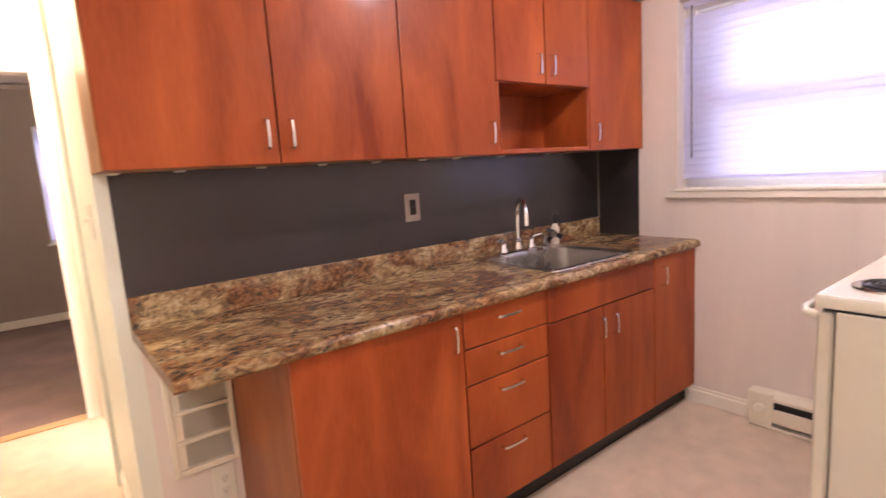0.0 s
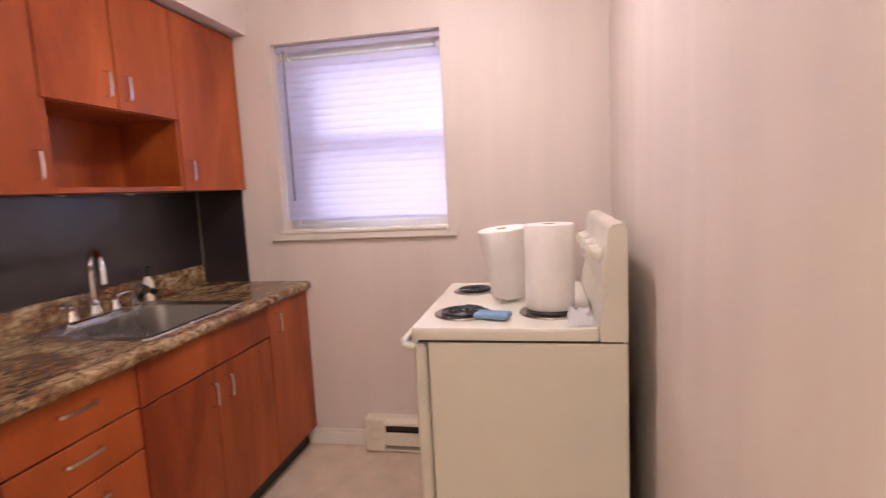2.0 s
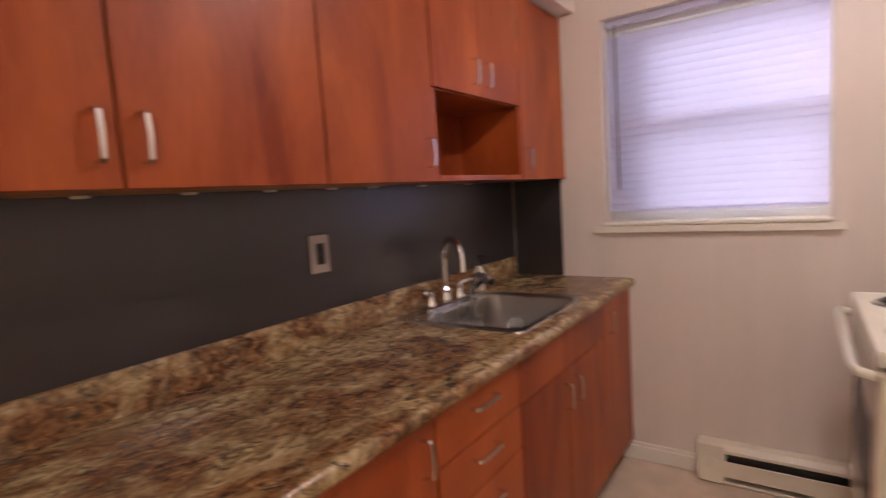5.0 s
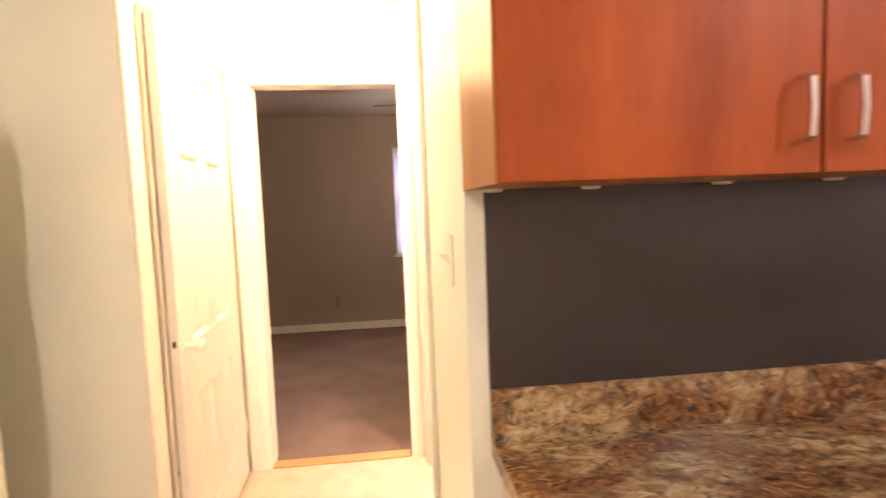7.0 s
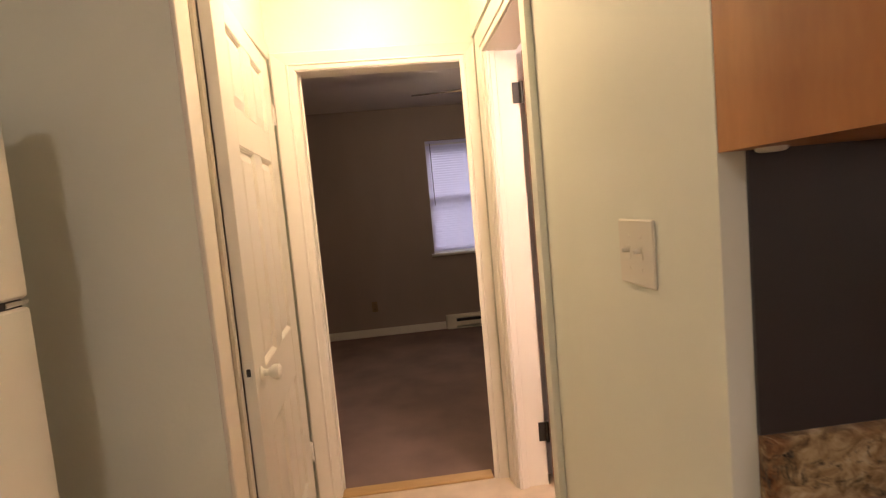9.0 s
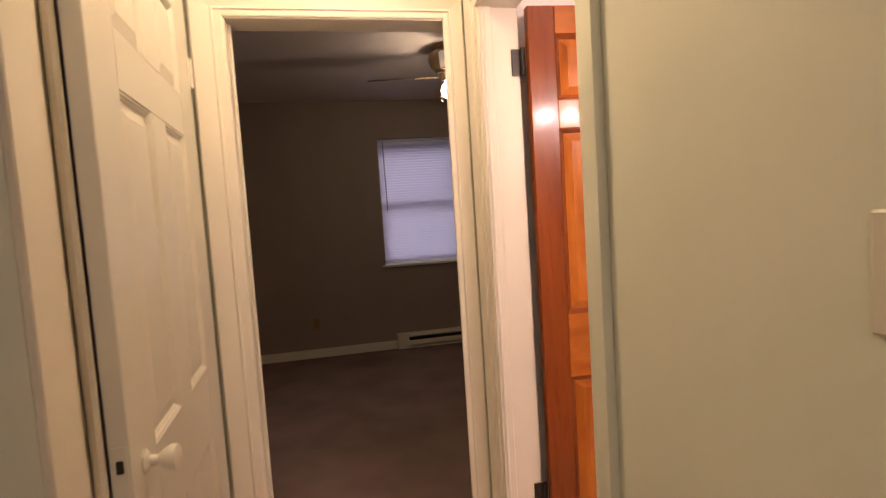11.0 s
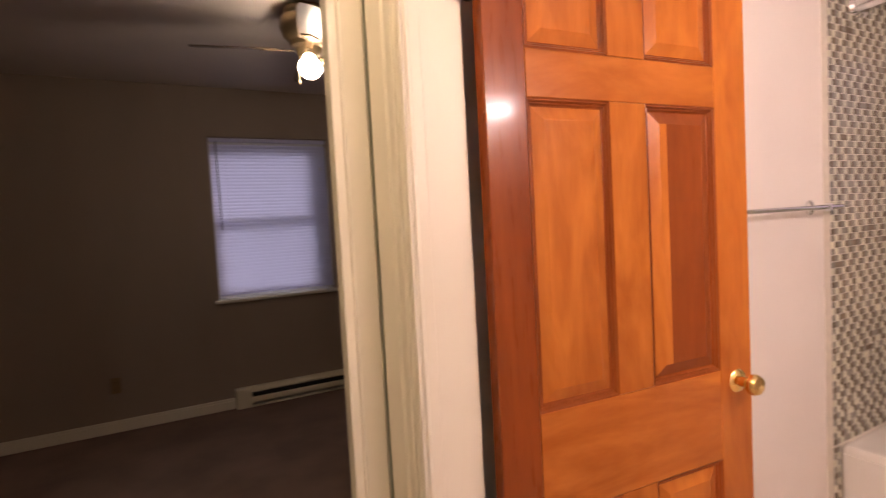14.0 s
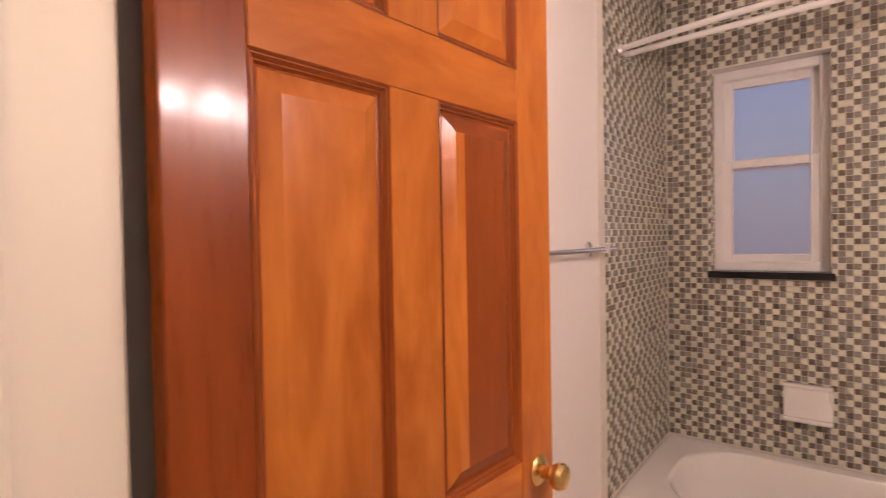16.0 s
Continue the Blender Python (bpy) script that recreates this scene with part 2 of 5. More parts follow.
SPONGE = material("blue_sponge", (0.22, 0.36, 0.52), 0.85, var=0.12, scale=60, bump=0.6, bscale=240, spec=0.1)
TILE_DARK = material("grey_brown_glass_tile", (0.185, 0.150, 0.108), 0.12, var=0.10, scale=20, bump=0.02, rand=0.3)
TILE_MID = material("grey_glass_tile", (0.275, 0.260, 0.225), 0.14, var=0.08, scale=20, bump=0.02, rand=0.22)
TILE_PALE = material("pale_sage_tile", (0.66, 0.645, 0.51), 0.2, var=0.06, scale=30, bump=0.03, rand=0.08)
GROUT = material("pale_grout", (0.70, 0.66, 0.58), 0.8, var=0.06, scale=30, bump=0.2)
BLACKSILL = material("black_marble_sill", (0.016, 0.016, 0.018), 0.12, var=0.2, scale=12, bump=0.01)
FANMETAL = material("antique_brass_fan", (0.34, 0.25, 0.15), 0.3, metal=0.9, var=0.08)
FANBLADE = wood("fan_blade_wood", (0.11, 0.075, 0.05), (0.19, 0.13, 0.085), 0.4, axis=0)
RED = material("red_card", (0.42, 0.028, 0.022), 0.35, var=0.05)
YELLOW = material("yellow_print", (0.75, 0.42, 0.06), 0.4, var=0.15, scale=60)
WHITEPRINT = material("white_print", (0.8, 0.76, 0.7), 0.4, var=0.02)
KLAMP = glow("kitchen_lamp_glow", WARM, KITCHEN_GLOW)
KLAMP2 = glow("fridge_lamp_glow", (1.0, 0.87, 0.83), KITCHEN_GLOW * 1.44)
HLAMP = glow("hall_lamp_glow", HALLWARM, HALL_GLOW)
BLAMP = glow("vanity_bulb_glow", BATHWARM, BATH_GLOW)
FLAMP = glow("fan_globe_glow", (1.0, 0.80, 0.62), FAN_GLOW)
FLAMP2 = glow("fan_dim_globe_glow", (1.0, 0.84, 0.70), FAN_GLOW * 0.12)
# Unseen ground, made pale so that it brightens frosted panes and blinds.
EARTH = material("outside_ground", (0.34, 0.32, 0.33), 0.9, var=0.3, scale=0.6)


# ---- building helpers ----
def box(bm, x0, x1, y0, y1, z0, z1, bevel=0.0, seg=1):
    m = Matrix.Translation(((x0 + x1) / 2, (y0 + y1) / 2, (z0 + z1) / 2)) @ Matrix.Diagonal((abs(x1 - x0), abs(y1 - y0), abs(z1 - z0), 1))
    r = bmesh.ops.create_cube(bm, size=1, matrix=m)
    if bevel > 0:
        es = list({e for v in r["verts"] for e in v.link_edges})
        bmesh.ops.bevel(bm, geom=es, offset=bevel, segments=seg, profile=0.6, affect='EDGES', clamp_overlap=True)
    return bm


def boxed(*a, **k):
    return box(bmesh.new(), *a, **k)


def loft(bm, rings, cap0=True, cap1=True, closed=True):
    vs = [[bm.verts.new(p) for p in r] for r in rings]
    n = len(rings[0])
    for a, b in zip(vs, vs[1:]):
        for k in range(n if closed else n - 1):
            bm.faces.new((a[k], a[(k + 1) % n], b[(k + 1) % n], b[k]))
    if cap0:
        bm.faces.new(vs[0][::-1])
    if cap1:
        bm.faces.new(vs[-1])
    return bm


def lathe(bm, profile, m=Matrix(), seg=24):
    """profile: (radius, height) pairs, turned about z, then placed by m."""
    rings = [[m @ Vector((max(r, 1e-4) * math.cos(2 * math.pi * k / seg), max(r, 1e-4) * math.sin(2 * math.pi * k / seg), h)) for k in range(seg)] for r, h in profile]
    return loft(bm, rings)


def tube(bm, pts, r, seg=12):
    pts = [Vector(p) for p in pts]
    rings = []
    side = None
    for k, p in enumerate(pts):
        d = (pts[min(k + 1, len(pts) - 1)] - pts[max(k - 1, 0)]).normalized()
        if side is None:
            side = d.orthogonal().normalized()
        side = (side - d * side.dot(d)).normalized()
        up = d.cross(side)
        rad = r[k] if isinstance(r, (list, tuple)) else r
        rings.append([p + rad * (math.cos(2 * math.pi * j / seg) * side + math.sin(2 * math.pi * j / seg) * up) for j in range(seg)])
    return loft(bm, rings)


def rounded(cx, cy, w, h, r, z, n=6):
    pts = []
    for sx, sy, a0 in ((1, 1, 0), (-1, 1, 90), (-1, -1, 180), (1, -1, 270)):
        for k in range(n + 1):
            a = radians(a0 + 90 * k / n)
            pts.append((cx + sx * (w / 2 - r) + r * math.cos(a), cy + sy * (h / 2 - r) + r * math.sin(a), z))
    return pts


def finish(name, bm, mat, smooth=True):
    bmesh.ops.recalc_face_normals(bm, faces=bm.faces)
    me = bpy.data.meshes.new(name)
    bm.to_mesh(me)
    bm.free()
    me.materials.append(mat)
    if smooth:
        me.polygons.foreach_set("use_smooth", [True] * len(me.polygons))
        me.set_sharp_from_angle(angle=radians(35))
    return me


def weighted(ob):
    """Flat faces keep flat shading beside rounded edges."""
    ob.modifiers.new("weighted", 'WEIGHTED_NORMAL').keep_sharp = True
    return ob


INV = {}


def thing(name, base, label, category, group="", kind="", m=None):
    """An Empty at the thing's base. With m the parts are built in its own axes, else in the world's."""
    ob = new(name)
    ob.empty_display_size = 0.1
    ob.matrix_world = m if m is not None else Matrix.Translation(base)
    INV[ob.name] = Matrix() if m is not None else Matrix.Translation(base).inverted()
    return tagged(ob, label, category, group, kind)


def part(name, bm, mat, parent, label="", smooth=True):
    me = bm if isinstance(bm, bpy.types.Mesh) else finish(name, bm, mat, smooth)
    ob = new(name, me)
    ob.parent = parent
    ob.matrix_parent_inverse = INV.get(parent.name, Matrix())
    return tagged(ob, label)


def solid(name, bm, mat, label, category, group="", kind=""):
    """A thing that is one single mesh."""
    return tagged(new(name, finish(name, bm, mat)), label, category, group, kind)


def structure(name, bm, mat, label, category="wall"):
    return solid(name, bm, mat, label, category, kind="structure")


def wall_bm(axis, d0, d1, a0, a1, z0, z1, holes=()):
    """A wall slab; axis 'x': it runs along x, between y d0 and d1. holes: (a0, a1, z0, z1)."""
    bm = bmesh.new()
    As = sorted({a0, a1, *[h[0] for h in holes], *[h[1] for h in holes]})
    Zs = sorted({z0, z1, *[h[2] for h in holes], *[h[3] for h in holes]})
    As = [a for a in As if a0 <= a <= a1]
    Zs = [z for z in Zs if z0 <= z <= z1]

    def full(i, j):
        if not (0 <= i < len(As) - 1 and 0 <= j < len(Zs) - 1):
            return False
        ca, cz = (As[i] + As[i + 1]) / 2, (Zs[j] + Zs[j + 1]) / 2
        return not any(h[0] < ca < h[1] and h[2] < cz < h[3] for h in holes)

    def P(a, d, z):
        return (a, d, z) if axis == 'x' else (d, a, z)

    def quad(*ps):
        bm.faces.new([bm.verts.new(P(*p)) for p in ps])
    for i in range(len(As) - 1):
        for j in range(len(Zs) - 1):
            if not full(i, j):
                continue
            a, b, c, d = As[i], As[i + 1], Zs[j], Zs[j + 1]
            for dd in (d0, d1):
                quad((a, dd, c), (b, dd, c), (b, dd, d), (a, dd, d))
            if not full(i - 1, j):
                quad((a, d0, c), (a, d1, c), (a, d1, d), (a, d0, d))
            if not full(i + 1, j):
                quad((b, d0, c), (b, d1, c), (b, d1, d), (b, d0, d))
            if not full(i, j - 1):
                quad((a, d0, c), (b, d0, c), (b, d1, c), (a, d1, c))
            if not full(i, j + 1):
                quad((a, d0, d), (b, d0, d), (b, d1, d), (a, d1, d))
    bmesh.ops.remove_doubles(bm, verts=bm.verts, dist=1e-5)
    return bm


# ---- structure: plan ----
YB, YS, XE, XR = 1.83, -0.33, 0.087, 2.66      # cabinet wall, stove wall, hall's east wall, kitchen window wall
YD, YN, YC = 3.64, 6.87, 2.55                  # bedroom doorway wall, bedroom window wall, wall beside the fridge
XW, XFW = -0.85, -1.86                         # closet wall, wall behind the fridge
CH = 2.45                                      # ceiling
BX, BN, BS = 2.57, 3.60, 2.03                  # bathroom: window wall, north wall, south wall
DOOR_Y0, DOOR_Y1 = 2.698, 3.51                 # bathroom doorway
BEDX0, BEDX1 = -0.728, 0.018                   # bedroom doorway

structure("floor_kitchen", boxed(XFW, XR, YS, YB, -0.1, 0), VINYL, "worn beige sheet vinyl kitchen floor", "floor")
structure("floor_hall", boxed(XFW, XE + 0.12, YB, YD, -0.1, 0), VINYL, "pale beige sheet vinyl hall floor", "floor")
structure("floor_bath", boxed(XE + 0.12, BX, YB, BN, -0.1, 0), VINYL, "pale bathroom floor", "floor")
structure("floor_bedroom", boxed(-2.3, 3.0, YD + 0.06, YN, -0.1, 0.006), CARPET, "brown-mauve cut-pile bedroom carpet", "carpet")
structure("ceiling_kitchen", boxed(XFW - 0.1, XR + 0.1, YS - 0.1, YB + 0.06, CH, CH + 0.1), CEIL, "painted kitchen ceiling", "ceiling")
structure("ceiling_hall", boxed(XFW - 0.1, XE + 0.06, YB + 0.06, YD + 0.06, CH, CH + 0.1), CEIL, "painted hall ceiling", "ceiling")
structure("ceiling_bath", boxed(XE + 0.06, BX + 0.2, YB + 0.06, YD + 0.06, CH, CH + 0.1), CEIL, "painted bathroom ceiling", "ceiling")
structure("ceiling_bedroom", boxed(-2.4, 3.1, YD + 0.06, YN + 0.1, CH, CH + 0.1), BEDCEIL, "off-white bedroom ceiling", "ceiling")

# kitchen
KW = (0.449, 1.33, 1.165, 2.125)               # window opening: y0, y1, z0, z1
structure("wall_window_kitchen", wall_bm('y', XR, XR + 0.22, YS - 0.1, YB, 0, CH, [KW]), CREAM, "cream-painted kitchen wall with a window")
structure("wall_stove", wall_bm('x', YS - 0.12, YS, XFW - 0.1, XR, 0, CH), CREAM, "glossy cream-painted wall behind the stove")
structure("wall_cabinets", wall_bm('x', YB, YB + 0.10, XE + 0.06, XR + 0.22, 0, CH), CREAM, "cream-painted wall behind the cabinets")
structure("wall_fridge_back", wall_bm('y', XFW - 0.1, XFW, YS, YC, 0, CH), SAGE, "pale sage wall behind the refrigerator")
structure("wall_fridge_side", wall_bm('x', YC, YC + 0.1, XFW, XW - 0.1, 0, CH), SAGE, "pale sage wall beside the refrigerator")
structure("soffit", boxed(XE + 0.04, XR, 1.455, YB, 2.184, CH), CREAM, "cream painted soffit above the wall cabinets", "soffit")
# hall
structure("wall_hall_east", wall_bm('y', XE, XE + 0.03, YB, YD, 0, CH, [(2.682, YD - 0.0004, -1, 2.135)]), SAGE, "pale sage hall wall with the recessed bathroom doorway")
structure("wall_hall_east_inner", wall_bm('y', XE + 0.03, XE + 0.06, YB, YD, 0, CH, [(DOOR_Y0 - 0.018, DOOR_Y1 + 0.018, -1, 2.048)]), SAGE, "pale sage wall behind the bathroom door casing")
structure("wall_hall_west", wall_bm('y', XW - 0.1, XW, YC, YD, 0, CH, [(2.648, 3.636, -1, 2.085)]), SAGE, "pale hall wall with the closet doorway")
structure("wall_hall_north", wall_bm('x', YD, YD + 0.06, XW - 0.1, XE + 0.03, 0, CH, [(BEDX0 - 0.018, BEDX1 + 0.050, -1, 2.048)]), SAGE, "pale hall wall with the bedroom doorway")
structure("wall_closet_back", boxed(XW - 0.8, XW - 0.7, YC + 0.1, YD, 0, CH), SAGE, "plain wall at the back of the closet")
# bedroom
BW = (0.052, 0.955, 0.845, 2.083)
structure("wall_bedroom_south", wall_bm('x', YD + 0.06, YD + 0.12, -2.4, 3.1, 0, CH, [(BEDX0 - 0.018, BEDX1 + 0.050, -1, 2.048)]), TAUPE, "taupe bedroom wall with a doorway")
structure("wall_bedroom_north", wall_bm('x', YN, YN + 0.22, -2.4, 3.1, 0, CH, [BW]), TAUPE, "taupe bedroom wall with a window")
structure("wall_bedroom_west", wall_bm('y', -2.4, -2.3, YD + 0.12, YN, 0, CH), TAUPE, "taupe bedroom side wall")
structure("wall_bedroom_east", wall_bm('y', 3.0, 3.1, YD + 0.12, YN, 0, CH), TAUPE, "taupe bedroom side wall")
# bathroom
TW = (2.968, 3.393, 1.205, 2.09)
structure("wall_bath_west", wall_bm('y', XE + 0.06, XE + 0.175, BS, BN, 0, CH, [(DOOR_Y0 - 0.018, DOOR_Y1 + 0.018, -1, 2.048)]), BATHWHITE, "white bathroom wall with the doorway")
structure("wall_bath_north", wall_bm('x', BN, YD + 0.06, XE + 0.06, BX + 0.22, 0, CH), BATHWHITE, "white-painted bathroom wall")
structure("wall_bath_south", wall_bm('x', YB + 0.10, BS, XE + 0.06, BX + 0.22, 0, CH), BATHWHITE, "white-painted bathroom wall behind the vanity light")
structure("wall_bath_window", wall_bm('y', BX + 0.012, BX + 0.22, BS, BN, 0, CH, [TW]), BATHWHITE, "bathroom outside wall with a window")
structure("ground", boxed(-80, 80, -80, 80, -0.6, -0.5), EARTH, "unseen ground outside, kept pale to brighten the windows", "ground")


# ---- trims ----
CASING = [(0.0, 0.0), (0.0, 0.008), (0.004, 0.010), (0.021, 0.011), (0.024, 0.017), (0.028, 0.0175), (0.031, 0.0135), (0.070, 0.0205), (0.080, 0.022), (0.085, 0.020), (0.085, 0.0)]


def casing(name, m, u0, u1, h, label, right=True, left=True, width=0.085, right_width=None, left_width=None):
    """Moulded casing round an opening; local x across, y into the wall, z up."""
    t = thing(name, (0, 0, 0), label, "door casing", kind="structure", m=m)
    k = width / 0.085
    r, q = (right_width or width) / width, (left_width or width) / width

    def run(nm, paths):
        bm = bmesh.new()
        rows = [[bm.verts.new((f(s * k)[0], -d, f(s * k)[1])) for f in paths] for s, d in CASING]
        for a, b in zip(rows, rows[1:]):
            for i in range(len(paths) - 1):
                bm.faces.new((a[i], a[i + 1], b[i + 1], b[i]))
        for i in (0, len(paths) - 1):
            bm.faces.new([r[i] for r in rows])
        part(nm, bm, TRIM, t, smooth=False)
    if left:
        run("leg", [lambda s: (u0 - s * q, 0.0), lambda s: (u0 - s * q, h + s)])
    run("head", [lambda s: (u0 - (s * q if left else 0), h + s), lambda s: (u1 + (s * r if right else 0), h + s)])
    if right:
        run("leg", [lambda s: (u1 + s * r, h + s), lambda s: (u1 + s * r, 0.0)])
    return t


def lining(name, m, u0, u1, h, d0, d1, label, stop=None):
    """Jambs and head inside an opening, with stops at depth stop."""
    t = thing(name, (0, 0, 0), label, "door frame", kind="structure", m=m)
    th = 0.018
    part("jamb", boxed(u0 - th, u0, d0, d1, 0, h, 0.002), TRIM, t)
    part("jamb", boxed(u1, u1 + th, d0, d1, 0, h, 0.002), TRIM, t)
    part("head_jamb", boxed(u0 - th, u1 + th, d0, d1, h, h + th, 0.002), TRIM, t)
    if stop is not None:
        for a, b in ((u0, u0 + 0.011), (u1 - 0.011, u1)):
            part("stop", boxed(a, b, stop, stop + 0.03, 0, h, 0.003), TRIM, t)
        part("stop", boxed(u0 + 0.011, u1 - 0.011, stop, stop + 0.03, h - 0.011, h, 0.003), TRIM, t)
    return t


M_NORTH = pose(0, YD, 0)                                  # x stays x
casing("trim_bedroom_door", M_NORTH, BEDX0 - 0.005, BEDX1 + 0.005, 2.035, "cream moulded casing round the bedroom doorway", width=0.080, right_width=0.072, left_width=0.104)
t = thing("door_frame_bedroom", (-0.36, YD, 0), "cream jambs of the bedroom doorway with a hinge mortise", "door frame", kind="structure")
part("jamb", boxed(BEDX0 - 0.018, BEDX0, YD - 0.001, YD + 0.121, 0, 2.03, 0.002), TRIM, t)
part("jamb", boxed(BEDX1 + 0.032, BEDX1 + 0.050, YD - 0.001, YD + 0.121, 0, 2.03, 0.002), TRIM, t)
part("head_jamb", boxed(BEDX0 - 0.018, BEDX1 + 0.050, YD - 0.001, YD + 0.121, 2.03, 2.048, 0.002), TRIM, t)
part("stop", boxed(BEDX0, BEDX0 + 0.010, YD + 0.05, YD + 0.075, 0, 2.03, 0.003), TRIM, t)
part("inner_casing", boxed(BEDX0 - 0.070, BEDX0 - 0.002, YD + 0.121, YD + 0.150, 0, 2.09, 0.004), TRIM, t)
part("strike_plate", boxed(BEDX0 - 0.001, BEDX0 + 0.0015, YD + 0.012, YD + 0.036, 1.78, 1.88, 0.0005), WHITEDOOR, t, "painted-over hinge leaf")
M_EAST = pose(XE, 0, 0, 0, 0, -90)                        # local x = -y, local y = +x
casing("trim_bath_door", pose(XE + 0.03, 0, 0, 0, 0, -90), -DOOR_Y1 - 0.005, -DOOR_Y0 + 0.005, 2.035, "cream moulded casing round the bathroom doorway", width=0.093, right=False)
t = thing("trim_bath_door_near", (XE, 2.67, 0), "sage-painted flat casing on the hall side of the bathroom doorway", "door casing", kind="structure")
part("board", boxed(XE - 0.022, XE, 2.633, 2.682, 0, 2.135, 0.004, 2), SAGE, t)
part("bead", boxed(XE - 0.020, XE + 0.03, 2.6822, 2.697, 0, 2.128, 0.004, 2), SAGE, t)
lining("door_frame_bath", M_EAST, -DOOR_Y1, -DOOR_Y0, 2.03, 0.029, 0.176, "cream jambs of the bathroom doorway", stop=None)
M_WEST = pose(XW, 0, 0, 0, 0, 90)                         # local x = +y, local y = -x
t = thing("door_stop_bath", (0.13, DOOR_Y1, 0), "cream moulded stop on the bathroom door jamb", "door stop", kind="structure")
part("stop", boxed(0.118, 0.163, DOOR_Y1 - 0.011, DOOR_Y1 + 0.0005, 0, 2.03, 0.002), TRIM, t)
part("bead", boxed(0.128, 0.139, DOOR_Y1 - 0.016, DOOR_Y1 - 0.010, 0, 2.03, 0.003), TRIM, t)
part("bead", boxed(0.1165, 0.1225, DOOR_Y1 - 0.017, DOOR_Y1 - 0.010, 0, 2.03, 0.003), TRIM, t)
t = thing("trim_closet_door", (XW, 2.6, 0), "wide flat cream casing of the closet doorway", "door casing", kind="structure")
part("board", boxed(XW, XW + 0.014, YC - 0.001, 2.648, 0, 2.155, 0.003), TRIM, t)
part("head", boxed(XW, XW + 0.014, 2.648, 3.612, 2.085, 2.155, 0.003), TRIM, t)
part("bead", boxed(XW - 0.002, XW + 0.016, 2.690, 2.709, 0, 2.076, 0.005), TRIM, t)
part("band", boxed(XW - 0.03, XW - 0.006, 2.640, 2.709, 0, 2.076, 0.002), TRIM, t)
part("head_jamb", boxed(XW - 0.10, XW - 0.001, 2.66, 3.63, 2.072, 2.085, 0.002), TRIM, t)
structure("threshold", boxed(BEDX0 + 0.001, BEDX1 - 0.001, YD - 0.012, YD + 0.062, 0.0, 0.014, 0.004), OAK, "worn oak threshold strip in the bedroom doorway", "threshold")


def baseboard(name, axis, d, a0, a1, side, h=0.09, z=0.0):
    bm = bmesh.new()
    for th, z0, z1 in ((0.012, z, z + h - 0.02), (0.008, z + h - 0.02, z + h)):
        y0, y1 = (d, d + side * th)
        if axis == 'x':
            box(bm, a0, a1, min(y0, y1), max(y0, y1), z0, z1, 0.003)
        else:
            box(bm, min(y0, y1), max(y0, y1), a0, a1, z0, z1, 0.003)
    return structure(name, bm, TRIM, "cream painted baseboard", "baseboard")


baseboard("baseboard_bedroom", 'x', YN, -2.3, 0.11, -1, 0.085, 0.006)
baseboard("baseboard_kitchen", 'y', XR, 0.935, 1.28, -1, 0.09)
baseboard("baseboard_stove", 'x', YS, -1.8, 1.64, 1, 0.09)
baseboard("baseboard_fridge", 'x', YC, XFW, XW - 0.1, -1, 0.09)
baseboard("baseboard_hall", 'y', XE, YB, DOOR_Y0 - 0.11, -1, 0.09)


# ---- windows with blinds ----
def blind(m, w, z0, z1, d, tilt, label, pitch=0.0205, wand=True, knob=True):
    """A mini blind: head rail, slats, bottom rail, cords. Local x across (0..w), y outwards, z up."""
    t = thing("window_blind", (0, 0, 0), label, "blind", m=m)
    part("head_rail", boxed(0.006, w - 0.006, d - 0.014, d + 0.014, z1 - 0.03, z1 - 0.002, 0.002), BLIND, t)
    part("bottom_rail", boxed(0.008, w - 0.008, d - 0.012, d + 0.012, z0, z0 + 0.014, 0.003), BLIND, t)
    bm = bmesh.new()
    c, s = math.cos(radians(tilt)), math.sin(radians(tilt))
    rings = []
    for x in (0.008, w - 0.008):
        ring = []
        for k in (-1, -0.4, 0.4, 1):
            y, z = k * pitch * 0.65, pitch * 0.115 * (1 - k * k)
            ring.append((x, y * c - z * s, y * s + z * c))
        for k in (1, 0.4, -0.4, -1):
            y, z = k * pitch * 0.65, pitch * 0.115 * (1 - k * k) - 0.0005
            ring.append((x, y * c - z * s, y * s + z * c))
        rings.append(ring)
    loft(bm, rings)
    me = finish("slat", bm, BLIND)
    n = int((z1 - 0.04 - z0 - 0.016) / pitch)
    for k in range(n):
        o = part("slat", me, BLIND, t)
        o.location = (0, d, z0 + 0.026 + k * pitch)
        o.rotation_euler = (radians(random.uniform(-0.5, 0.5)), 0, 0)
    for x in (0.12, w - 0.12):
        part("cord", tube(bmesh.new(), [(x, d - 0.016, z0 + 0.01), (x, d - 0.016, z1 - 0.02)], 0.0008, 5), BLIND, t)
    if wand:
        part("wand", tube(bmesh.new(), [(0.055, d - 0.022, z1 - 0.03), (0.06, d - 0.026, z0 + (z1 - z0) * (0.12 if not knob else 0.42))], 0.0042, 8), WAND_BACKLIT, t, "clear tilt wand, coloured dark as seen against the light")
    if knob:
        part("cord_tassel", lathe(bmesh.new(), [(0.001, 0), (0.006, 0.004), (0.005, 0.02), (0.002, 0.026)], Matrix.Translation((w - 0.06, d - 0.022, z0 + 0.05 if not wand else z1 - 0.25)), 10), PLASTIC, t)
    return t


